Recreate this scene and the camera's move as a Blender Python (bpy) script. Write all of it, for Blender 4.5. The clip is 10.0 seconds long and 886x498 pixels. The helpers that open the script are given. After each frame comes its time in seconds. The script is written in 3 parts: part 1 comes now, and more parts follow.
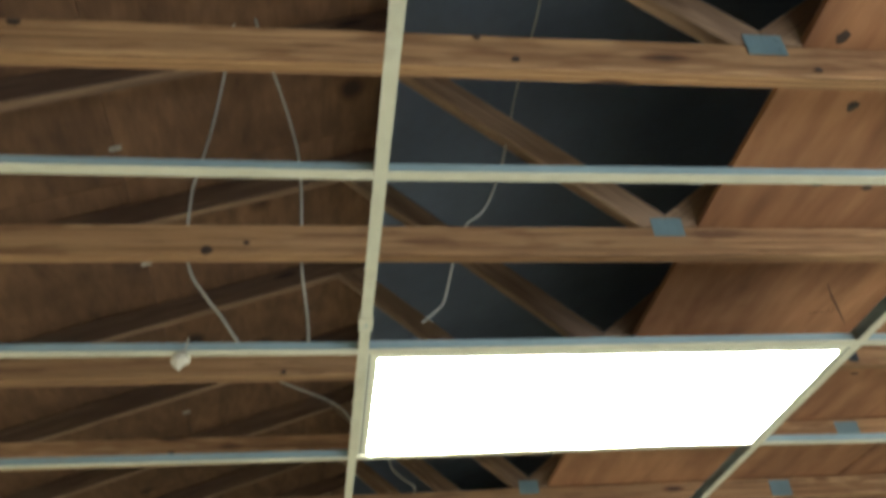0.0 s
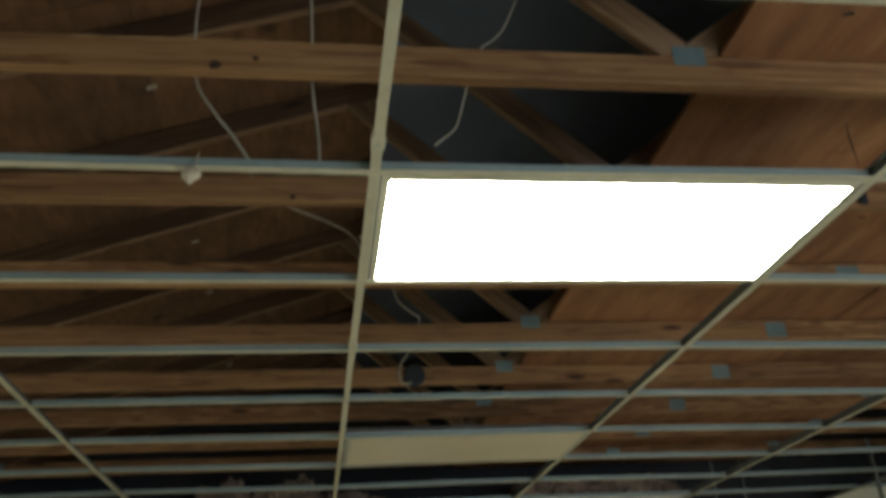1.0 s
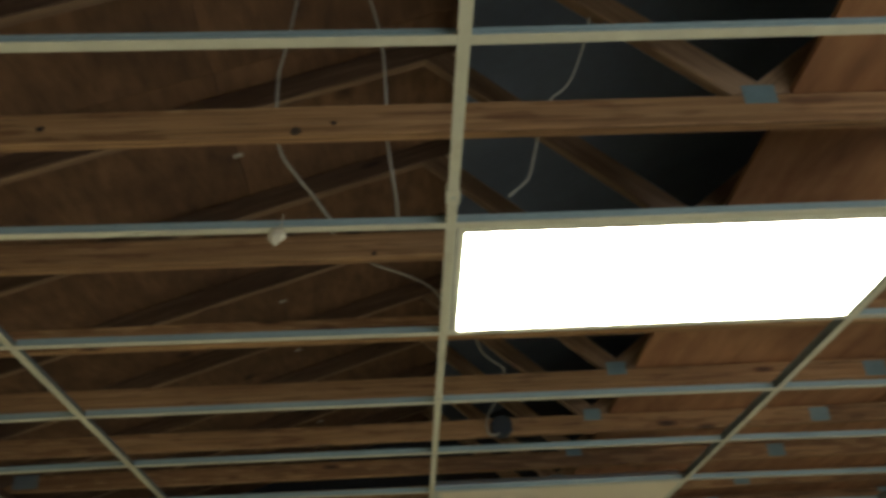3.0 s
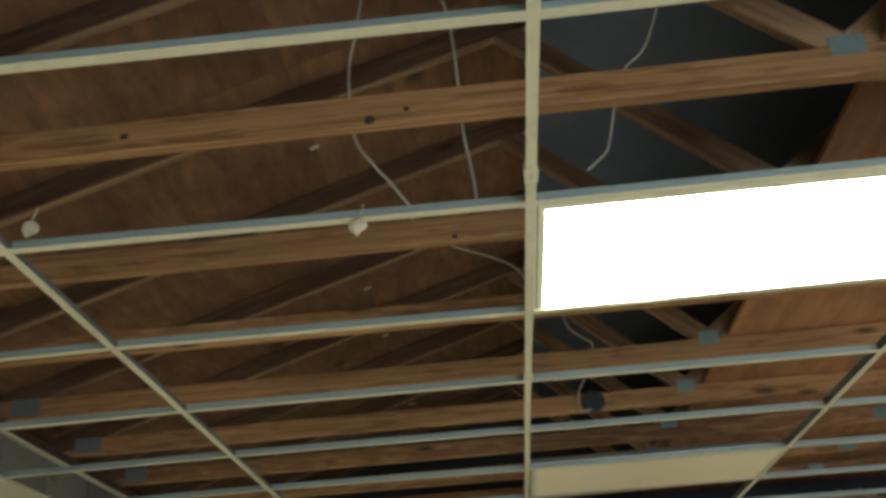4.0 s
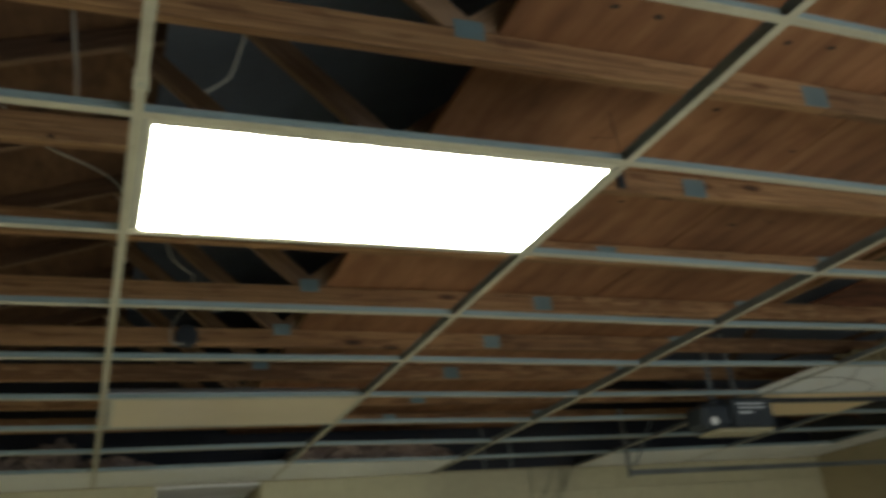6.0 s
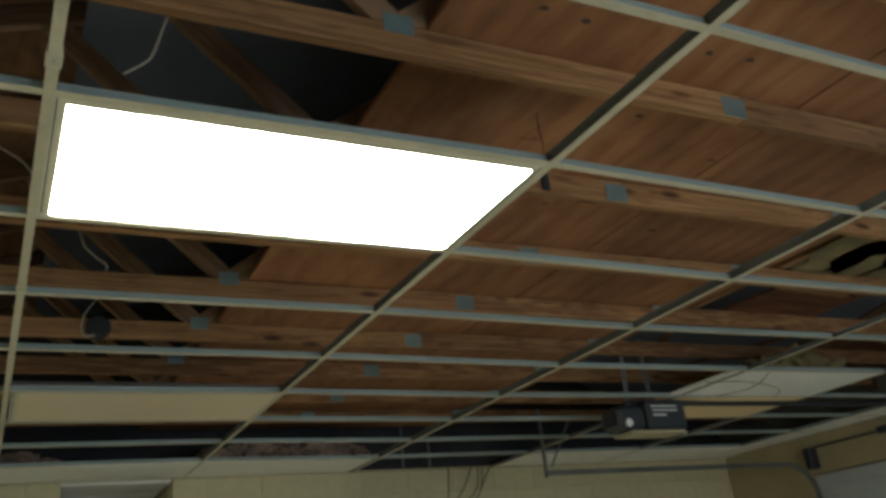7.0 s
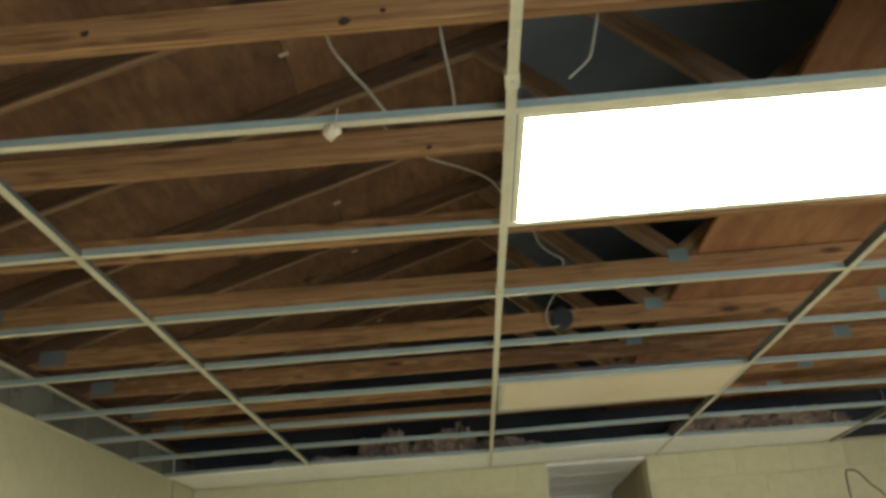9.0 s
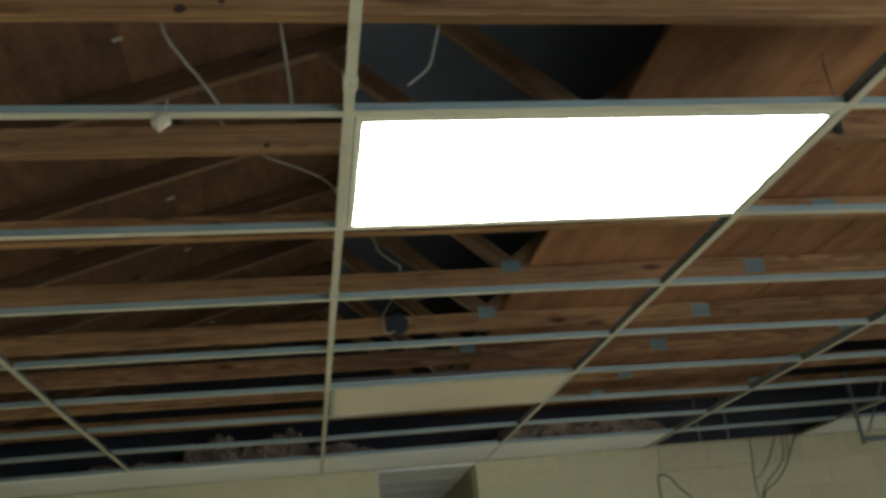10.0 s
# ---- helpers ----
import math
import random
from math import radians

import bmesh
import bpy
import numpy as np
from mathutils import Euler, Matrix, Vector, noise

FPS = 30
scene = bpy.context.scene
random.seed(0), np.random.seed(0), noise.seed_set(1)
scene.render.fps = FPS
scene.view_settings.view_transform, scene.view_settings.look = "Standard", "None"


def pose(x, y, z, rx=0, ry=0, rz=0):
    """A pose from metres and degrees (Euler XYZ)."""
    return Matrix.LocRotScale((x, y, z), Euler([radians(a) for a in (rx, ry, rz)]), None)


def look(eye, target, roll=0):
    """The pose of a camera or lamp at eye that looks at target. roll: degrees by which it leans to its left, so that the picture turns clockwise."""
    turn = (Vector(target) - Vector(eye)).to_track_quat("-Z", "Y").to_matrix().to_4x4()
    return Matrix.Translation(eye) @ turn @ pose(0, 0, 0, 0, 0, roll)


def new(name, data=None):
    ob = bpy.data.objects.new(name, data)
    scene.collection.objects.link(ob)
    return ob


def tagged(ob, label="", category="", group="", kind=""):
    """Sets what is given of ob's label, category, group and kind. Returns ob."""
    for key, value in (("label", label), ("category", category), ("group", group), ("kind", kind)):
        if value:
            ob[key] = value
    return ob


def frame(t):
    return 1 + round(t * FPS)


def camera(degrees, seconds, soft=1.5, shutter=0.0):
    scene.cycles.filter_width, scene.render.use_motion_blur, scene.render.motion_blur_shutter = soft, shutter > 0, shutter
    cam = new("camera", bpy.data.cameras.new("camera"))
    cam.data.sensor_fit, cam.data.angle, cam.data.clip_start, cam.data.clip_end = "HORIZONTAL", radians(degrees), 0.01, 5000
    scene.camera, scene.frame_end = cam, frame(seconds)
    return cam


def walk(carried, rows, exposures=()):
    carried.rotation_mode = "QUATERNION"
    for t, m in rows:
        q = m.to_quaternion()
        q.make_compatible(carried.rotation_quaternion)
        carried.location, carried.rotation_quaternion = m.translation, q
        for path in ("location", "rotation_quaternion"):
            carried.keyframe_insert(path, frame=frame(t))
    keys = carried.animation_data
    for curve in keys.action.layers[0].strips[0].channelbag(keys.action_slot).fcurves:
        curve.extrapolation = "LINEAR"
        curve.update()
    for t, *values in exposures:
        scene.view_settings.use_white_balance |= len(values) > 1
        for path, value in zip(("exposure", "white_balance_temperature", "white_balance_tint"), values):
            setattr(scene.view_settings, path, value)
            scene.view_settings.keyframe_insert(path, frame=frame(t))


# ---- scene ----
cam = camera(54.0, 10.0, 3.5, 0.7)
PATH = [
    (0, (-0.104, -1.73, 1.68), (0.184, -0.128, 2.843), -5.9),
    (0.5, (-0.109, -1.709, 1.656), (0.183, -0.023, 2.692), -4.4),
    (1, (-0.121, -1.679, 1.637), (0.16, 0.1, 2.507), -3.7),
    (1.5, (-0.121, -1.669, 1.624), (0.18, 0.133, 2.437), -3.7),
    (2, (-0.115, -1.667, 1.62), (0.18, 0.14, 2.424), -3.7),
    (2.5, (-0.113, -1.68, 1.634), (0.124, 0.111, 2.491), -3.7),
    (3, (-0.113, -1.714, 1.614), (-0.02, 0.024, 2.601), -3.5),
    (3.2, (-0.126, -1.708, 1.628), (-0.091, 0.037, 2.606), -3.3),
    (4.3, (-0.107, -1.706, 1.627), (-0.21, 0.049, 2.58), -4.3),
    (4.5, (-0.101, -1.704, 1.632), (-0.134, 0.045, 2.601), -5.3),
    (5, (-0.09, -1.708, 1.615), (0.111, 0.066, 2.517), -5.9),
    (5.5, (-0.07, -1.687, 1.611), (0.377, 0.086, 2.421), -5.8),
    (6, (-0.055, -1.68, 1.61), (0.675, 0.015, 2.382), -6.2),
    (6.2, (-0.044, -1.67, 1.611), (0.765, -0.01, 2.379), -6.4),
    (7.3, (-0.042, -1.667, 1.604), (0.845, -0.041, 2.358), -6.5),
    (7.5, (-0.052, -1.67, 1.605), (0.767, -0.012, 2.366), -6.4),
    (8, (-0.083, -1.673, 1.599), (0.521, 0.066, 2.38), -5.8),
    (8.5, (-0.126, -1.661, 1.611), (0.071, 0.165, 2.403), -4.8),
    (9, (-0.144, -1.659, 1.622), (-0.175, 0.18, 2.409), -4.3),
    (9.5, (-0.112, -1.661, 1.612), (0.074, 0.174, 2.385), -5.8),
    (10, (-0.116, -1.656, 1.613), (0.208, 0.16, 2.384), -6.2),
]
walk(cam, [(t, look(eye, target, roll)) for t, eye, target, roll in PATH],
     [(0, 2.0, 5950, 10), (0.5, 1.6, 5950, 10), (1, 0.9, 6300, 10), (1.5, 0.7, 6400, 10), (2, 0.75, 6400, 10), (2.5, 0.9, 6400, 10), (3.2, 1.0, 6450, 10),
      (4.3, 1.7, 6350, 10), (5, 1.35, 6000, 10), (5.5, 0.9, 6200, 10), (6, 0.75, 6300, 10), (7.5, 0.68, 6400, 10), (8, 0.6, 6450, 10), (8.5, 0.5, 6600, 10),
      (9, 1.75, 6700, 10), (9.5, 1.7, 6250, 10), (10, 1.0, 6050, 10)])

# ---- world and light ----
world = bpy.data.worlds.new("world")
scene.world = world
world.use_nodes = True
sky = world.node_tree.nodes.new("ShaderNodeTexSky")
sky.sky_type, sky.sun_disc = "NISHITA", False
sky.sun_elevation, sky.sun_rotation = radians(35), radians(200)
world.node_tree.links.new(sky.outputs[0], world.node_tree.nodes["Background"].inputs[0])
world.node_tree.nodes["Background"].inputs[1].default_value = 0.1
scene.view_settings.exposure = 0.0
LENS_GLOW = 30.0
WINDOW_WATTS = 54.0

# ---- the plan, in metres ----
H = 2.65                                     # underside of the ceiling grid
BAY, CELL = 1.22, 0.61                       # main tee and cross tee spacing
WEST, EAST, NORTH, SOUTH = -2.24, 6.42, 4.90, -4.20
CHORD_Z = 2.90                               # underside of the truss bottom chords
RIDGE_X = 1.97
PITCH = 1.0 / 3.0
TRUSS_Y = [-0.005 + 0.61 * k for k in range(-6, 8)]


def top_chord_z(x):
    """Height of the underside of the top chord at x."""
    run = x - WEST if x <= RIDGE_X else (2 * RIDGE_X - WEST) - x
    return 2.94 + PITCH * run


# ---- materials ----
def material(name, rough=0.6, metal=0.0):
    m = bpy.data.materials.new(name)
    m.use_nodes = True
    b = m.node_tree.nodes["Principled BSDF"]
    b.inputs["Roughness"].default_value, b.inputs["Metallic"].default_value = rough, metal
    return m, m.node_tree, b


def node(t, kind, **inputs):
    n = t.nodes.new(kind)
    for k, v in inputs.items():
        n.inputs[k.replace("_", " ")].default_value = v
    return n


def ramp(t, source, stops):
    r = t.nodes.new("ShaderNodeValToRGB")
    while len(r.color_ramp.elements) < len(stops):
        r.color_ramp.elements.new(0.5)
    for e, (p, c) in zip(r.color_ramp.elements, stops):
        e.position, e.color = p, (*c, 1)
    t.links.new(source, r.inputs[0])
    return r.outputs[0]


def mix(t, a, b, fac, kind="MIX"):
    n = t.nodes.new("ShaderNodeMix")
    n.data_type, n.blend_type = "RGBA", kind
    for sock, v in ((n.inputs[0], fac), (n.inputs[6], a), (n.inputs[7], b)):
        if isinstance(v, (int, float)):
            sock.default_value = v
        elif isinstance(v, tuple):
            sock.default_value = (*v, 1)
        else:
            t.links.new(v, sock)
    return n.outputs[2]


def coords(t, scale=(1, 1, 1), shift=True):
    """Object coordinates, moved by a random amount from object to object."""
    tc, mp = t.nodes.new("ShaderNodeTexCoord"), t.nodes.new("ShaderNodeMapping")
    mp.inputs["Scale"].default_value = scale
    t.links.new(tc.outputs["Object"], mp.inputs["Vector"])
    if shift:
        info, mul = t.nodes.new("ShaderNodeObjectInfo"), t.nodes.new("ShaderNodeVectorMath")
        mul.operation = "MULTIPLY"
        mul.inputs[1].default_value = (37.0, 23.0, 11.0)
        comb = t.nodes.new("ShaderNodeCombineXYZ")
        for i in range(3):
            t.links.new(info.outputs["Random"], comb.inputs[i])
        t.links.new(comb.outputs[0], mul.inputs[0])
        t.links.new(mul.outputs[0], mp.inputs["Location"])
    return mp.outputs[0]


def noise_of(t, vec, scale, detail=4.0, rough=0.55, distort=0.0):
    n = node(t, "ShaderNodeTexNoise", Scale=scale, Detail=detail, Roughness=rough, Distortion=distort)
    t.links.new(vec, n.inputs["Vector"])
    return n.outputs[0]


def bump(t, b, height, strength=0.3, distance=0.002):
    n = node(t, "ShaderNodeBump", Strength=strength, Distance=distance)
    t.links.new(height, n.inputs["Height"])
    t.links.new(n.outputs[0], b.inputs["Normal"])


def wood(name, dark, mid, light, stretch=(1.2, 22, 22), rough=0.75, knots=(2.6, 9.0), blotch=0.5, rings=9.0, bands=0.6, streaks=0.75):
    """Softwood with the grain along the object's x axis, growth bands, knots and grey stains."""
    m, t, b = material(name, rough)
    v = coords(t, stretch)
    grain = noise_of(t, v, 1.6, 5, 0.6, 1.2)
    col = ramp(t, grain, ((0.25, dark), (0.48, mid), (0.72, light)))
    fine = noise_of(t, coords(t, (stretch[0] * 4, stretch[1] * 7, stretch[2] * 7)), 1.5, 3)
    wave = node(t, "ShaderNodeTexWave", Scale=rings, Distortion=5.5, Detail=2.5)
    wave.bands_direction = "Y"
    wave.inputs["Detail Scale"].default_value = 1.4
    t.links.new(coords(t, (0.16, 1, 1)), wave.inputs["Vector"])
    col = mix(t, col, ramp(t, wave.outputs["Color"], ((0.1, (0.66, 0.58, 0.52)), (0.55, (1, 1, 1)), (0.9, (1.08, 1.06, 1.02)))), bands, "MULTIPLY")
    col = mix(t, col, ramp(t, fine, ((0.3, (0.55, 0.50, 0.45)), (0.62, (1, 1, 1)))), streaks, "MULTIPLY")
    big = noise_of(t, coords(t, (1.3, 2.2, 2.2)), 1.4, 3)
    col = mix(t, col, ramp(t, big, ((0.3, (0.55, 0.5, 0.46)), (0.6, (1, 1, 1)))), blotch, "MULTIPLY")
    if knots:
        vor = node(t, "ShaderNodeTexVoronoi", Scale=1.0, Randomness=1.0)
        t.links.new(coords(t, (knots[0], knots[1], knots[1])), vor.inputs["Vector"])
        k = ramp(t, vor.outputs["Distance"], ((0.06, (0.10, 0.07, 0.05)), (0.11, (0.5, 0.4, 0.34)), (0.17, (1, 1, 1))))
        col = mix(t, col, k, 0.9, "MULTIPLY")
    info = t.nodes.new("ShaderNodeObjectInfo")
    col = mix(t, col, ramp(t, info.outputs["Random"], ((0.0, (0.74, 0.7, 0.68)), (1.0, (1.1, 1.06, 1.0)))), 1.0, "MULTIPLY")
    t.links.new(col, b.inputs["Base Color"])
    bump(t, b, fine, 0.35, 0.0015)
    return m


def plain(name, colour, rough=0.6, metal=0.0, vary=0.25, scale=6.0, bumps=0.15, dirt=None):
    """Paint, metal or plastic with two scales of unevenness."""
    m, t, b = material(name, rough, metal)
    v = coords(t)
    lo, hi = tuple(c * (1 - vary) for c in colour), tuple(min(1, c * (1 + vary * 0.4)) for c in colour)
    col = ramp(t, noise_of(t, v, scale * 0.25, 4), ((0.32, lo), (0.6, colour), (0.8, hi)))
    f = noise_of(t, v, scale * 8, 3)
    col = mix(t, col, ramp(t, f, ((0.3, (0.82, 0.8, 0.78)), (0.6, (1, 1, 1)))), 0.5, "MULTIPLY")
    if dirt:
        s = ramp(t, noise_of(t, v, scale * 0.9, 6, 0.7), ((0.56, (0, 0, 0)), (0.72, (1, 1, 1))))
        col = mix(t, col, dirt, s)
    t.links.new(col, b.inputs["Base Color"])
    r = t.nodes.new("ShaderNodeMapRange")
    r.inputs["To Min"].default_value, r.inputs["To Max"].default_value = max(0.05, rough - 0.12), min(1, rough + 0.15)
    t.links.new(f, r.inputs["Value"])
    t.links.new(r.outputs[0], b.inputs["Roughness"])
    if bumps:
        bump(t, b, f, bumps, 0.001)
    return m


CHORD = wood("truss_pine", (0.20, 0.100, 0.042), (0.385, 0.215, 0.093), (0.55, 0.340, 0.160), stretch=(0.8, 48, 48), rings=24.0, bands=0.9)
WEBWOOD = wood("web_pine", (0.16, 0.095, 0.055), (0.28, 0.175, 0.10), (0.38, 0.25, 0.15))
# Darkened pine: shade on top chord sides put into the colour; also plate, offcuts.
TOPWOOD = wood("shaded_pine", (0.07, 0.04, 0.023), (0.13, 0.075, 0.043), (0.19, 0.115, 0.067))
PLY = wood("sheathing_plywood", (0.25, 0.108, 0.045), (0.34, 0.159, 0.069), (0.42, 0.208, 0.094), (1.1, 3.4, 3.4), 0.8, None, 0.8, 2.6, 0.34, 0.32)
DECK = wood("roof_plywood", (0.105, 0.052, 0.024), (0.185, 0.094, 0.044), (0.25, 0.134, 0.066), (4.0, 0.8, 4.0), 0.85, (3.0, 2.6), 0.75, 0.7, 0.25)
# Dark tone for the added ridge sheet's shade and the roof's gap cover.
DARKSHEET = plain("dark_roof_sheet", (0.112, 0.130, 0.172), 0.9, 0, 0.4, 3.0, 0.4)
TEE_WHITE = plain("tee_cream_enamel", (0.57, 0.53, 0.385), 0.45, 0, 0.12, 5, 0.05, (0.40, 0.35, 0.25))
TEE_STEEL = plain("tee_galvanised_web", (0.33, 0.415, 0.40), 0.45, 0.25, 0.22, 9, 0.1)
# Darker steel copy, with shade on tee sides and heel plates in its colour.
STEEL_SHADED = plain("shaded_galvanised_steel", (0.20, 0.23, 0.24), 0.5, 0.3, 0.25, 9, 0.1)
GALV = plain("galvanised_plate", (0.22, 0.30, 0.30), 0.5, 0.35, 0.3, 14, 0.4)
PAN = plain("troffer_white_steel", (0.60, 0.63, 0.63), 0.45, 0.1, 0.15, 5, 0.05)
FRAME = plain("troffer_door_frame", (0.66, 0.62, 0.48), 0.4, 0, 0.1, 5, 0.03)
TILE = plain("mineral_fibre_tile", (0.93, 0.93, 0.87), 0.9, 0, 0.05, 4, 0.6, (0.84, 0.81, 0.72))
CREAM = plain("cream_wall_paint", (0.55, 0.505, 0.32), 0.7, 0, 0.12, 2.0, 0.25)
BLOCK = plain("bare_block", (0.20, 0.195, 0.16), 0.95, 0, 0.4, 5, 0.8, (0.08, 0.078, 0.07))
CONCRETE = plain("concrete_floor", (0.44, 0.42, 0.37), 0.8, 0, 0.2, 2, 0.4, (0.30, 0.28, 0.25))
SHELL = plain("drab_wall_paint", (0.45, 0.42, 0.33), 0.8, 0, 0.15, 2, 0.2)
CABLE = plain("white_cable_sheath", (0.42, 0.385, 0.31), 0.5, 0, 0.2, 30, 0.0)
DARKCABLE = plain("brown_cable_sheath", (0.12, 0.095, 0.06), 0.5, 0, 0.2, 30, 0.0)
BLACK = plain("black_plastic", (0.030, 0.038, 0.046), 0.45, 0, 0.2, 10, 0.1)
IRON = plain("dull_steel", (0.22, 0.235, 0.225), 0.5, 0.5, 0.3, 10, 0.15)
WHITEBOARD = plain("white_painted_board", (0.84, 0.83, 0.78), 0.55, 0, 0.1, 4, 0.1)
BROWNBOARD = plain("brown_painted_board", (0.40, 0.33, 0.19), 0.7, 0, 0.2, 4, 0.2)
DOORSKIN = plain("garage_door_enamel", (0.44, 0.48, 0.48), 0.4, 0, 0.08, 3, 0.05)
GABLE = plain("dark_gable_wall", (0.036, 0.038, 0.046), 0.9, 0, 0.5, 4, 0.6, (0.05, 0.036, 0.028))
FLUFF = plain("fallen_insulation", (0.35, 0.262, 0.205), 1.0, 0, 0.5, 30, 1.0, (0.15, 0.115, 0.09))
REDPLY = wood("stained_plywood", (0.07, 0.028, 0.014), (0.17, 0.066, 0.032), (0.26, 0.105, 0.05), (1.4, 5.0, 5.0), 0.85, (3.0, 6.0), 0.95, 3.0, 0.5)
YELLOWFLUFF = plain("yellow_insulation", (0.27, 0.22, 0.105), 1.0, 0, 0.4, 20, 1.0, (0.2, 0.16, 0.08))
PUFF = plain("foam_scrap", (0.53, 0.46, 0.33), 0.9, 0, 0.15, 30, 0.6)
DARKMETAL = plain("dark_box_steel", (0.035, 0.04, 0.045), 0.5, 0.3, 0.2, 20, 0.1)
AMBER = plain("dull_amber_plastic", (0.42, 0.37, 0.23), 0.4, 0, 0.1, 10, 0.0)
TAN = plain("tan_tile", (0.97, 0.74, 0.42), 0.9, 0, 0.1, 4, 0.5)
KNOT = plain("dark_knot", (0.06, 0.035, 0.02), 0.8, 0, 0.4, 60, 0.4)
PALEINK = plain("pale_print", (0.62, 0.64, 0.64), 0.5, 0, 0.05, 10, 0.0)
LAMPCAP = plain("frosted_lamp_cover", (0.82, 0.83, 0.82), 0.35, 0, 0.05, 10, 0.0)


def lens_material(name, colour, glow):
    m, t, b = material(name, 0.35)
    v = coords(t, (1, 1, 1), False)
    n = noise_of(t, v, 3.0, 3)
    t.links.new(ramp(t, n, ((0.3, tuple(c * 0.93 for c in colour)), (0.7, colour))), b.inputs["Base Color"])
    vor = node(t, "ShaderNodeTexVoronoi", Scale=90.0)
    t.links.new(v, vor.inputs["Vector"])
    bump(t, b, vor.outputs["Distance"], 0.3, 0.002)
    if glow:
        b.inputs["Emission Color"].default_value = (0.95, 1.0, 0.85, 1)
        b.inputs["Emission Strength"].default_value = glow
    return m


LENS_ON = lens_material("lit_prismatic_lens", (0.85, 0.85, 0.8), LENS_GLOW)
LENS_OFF = lens_material("unlit_prismatic_lens", (0.80, 0.67, 0.47), 0.0)


# ---- mesh helpers ----
def part(name, bm, mats, parent=None, label=""):
    """Links a bmesh as one mesh object, under a thing or a part if one is given."""
    me = bpy.data.meshes.new(name)
    bm.to_mesh(me)
    bm.free()
    for m in (mats if isinstance(mats, (list, tuple)) else [mats]):
        me.materials.append(m)
    ob = new(name, me)
    ob.parent = parent
    return tagged(ob, label)


def shared(name, me, parent, m):
    """One more object on a mesh that exists, under parent, at the pose m."""
    ob = new(name, me)
    ob.parent = parent
    ob.matrix_basis = m
    return ob


def box(bm, x0, x1, y0, y1, z0, z1, bevel=0.0, mat=0, m=None):
    vs = [bm.verts.new((x, y, z)) for z in (z0, z1) for y in (y0, y1) for x in (x0, x1)]
    fs = [bm.faces.new([vs[i] for i in f]) for f in
          ((0, 2, 3, 1), (4, 5, 7, 6), (0, 1, 5, 4), (2, 6, 7, 3), (0, 4, 6, 2), (1, 3, 7, 5))]
    for f in fs:
        f.material_index = mat
    made = vs
    if bevel:
        es = list({e for f in fs for e in f.edges})
        r = bmesh.ops.bevel(bm, geom=es, offset=bevel, segments=1, affect="EDGES", profile=0.5)
        for f in r["faces"]:
            f.material_index = mat
        made = list({v for f in r["faces"] for v in f.verts})
    if m:
        bmesh.ops.transform(bm, matrix=m, verts=made)
    return bm


def bmbox(*a, **k):
    return box(bmesh.new(), *a, **k)


def extrude_profile(profile, length, mats=None, axis="x"):
    """A straight bar from a closed outline in its cross plane; mats gives a material index for each side."""
    bm = bmesh.new()
    ends = []
    for s in (0.0, length):
        ends.append([bm.verts.new((s, a, b) if axis == "x" else (a, s, b)) for a, b in profile])
    n = len(profile)
    for i in range(n):
        f = bm.faces.new((ends[0][i], ends[0][(i + 1) % n], ends[1][(i + 1) % n], ends[1][i]))
        f.material_index = mats[i] if mats else 0
    bm.faces.new(ends[0][::-1])
    bm.faces.new(ends[1])
    bmesh.ops.recalc_face_normals(bm, faces=bm.faces)
    return bm


def empty(name, x=0, y=0, z=0):
    ob = new(name)
    ob.location = (x, y, z)
    ob.empty_display_size = 0.1
    return ob


def lumber(length, w=0.038, d=0.089, wander=0.0, seed=0):
    """A sawn 2 x 4 along x, wide in y and deep in z, with eased edges and a little crook."""
    rnd = random.Random(seed)
    n = max(2, int(length / 0.25))
    e = 0.004
    ring = [(-w / 2 + e, -d / 2), (w / 2 - e, -d / 2), (w / 2, -d / 2 + e), (w / 2, d / 2 - e),
            (w / 2 - e, d / 2), (-w / 2 + e, d / 2), (-w / 2, d / 2 - e), (-w / 2, -d / 2 + e)]
    bm = bmesh.new()
    rows, oy, oz = [], 0.0, 0.0
    for i in range(n + 1):
        oy, oz = oy * 0.8 + rnd.uniform(-1, 1) * wander, oz * 0.8 + rnd.uniform(-1, 1) * wander
        rows.append([bm.verts.new((length * i / n, a + oy, b + oz)) for a, b in ring])
    for r, s in zip(rows, rows[1:]):
        for i in range(8):
            # Underside gets index 1, used for the lit face of the top chords.
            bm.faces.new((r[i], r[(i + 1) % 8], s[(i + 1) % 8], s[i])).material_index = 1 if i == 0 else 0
    bm.faces.new(rows[0][::-1])
    bm.faces.new(rows[-1])
    bmesh.ops.recalc_face_normals(bm, faces=bm.faces)
    return bm


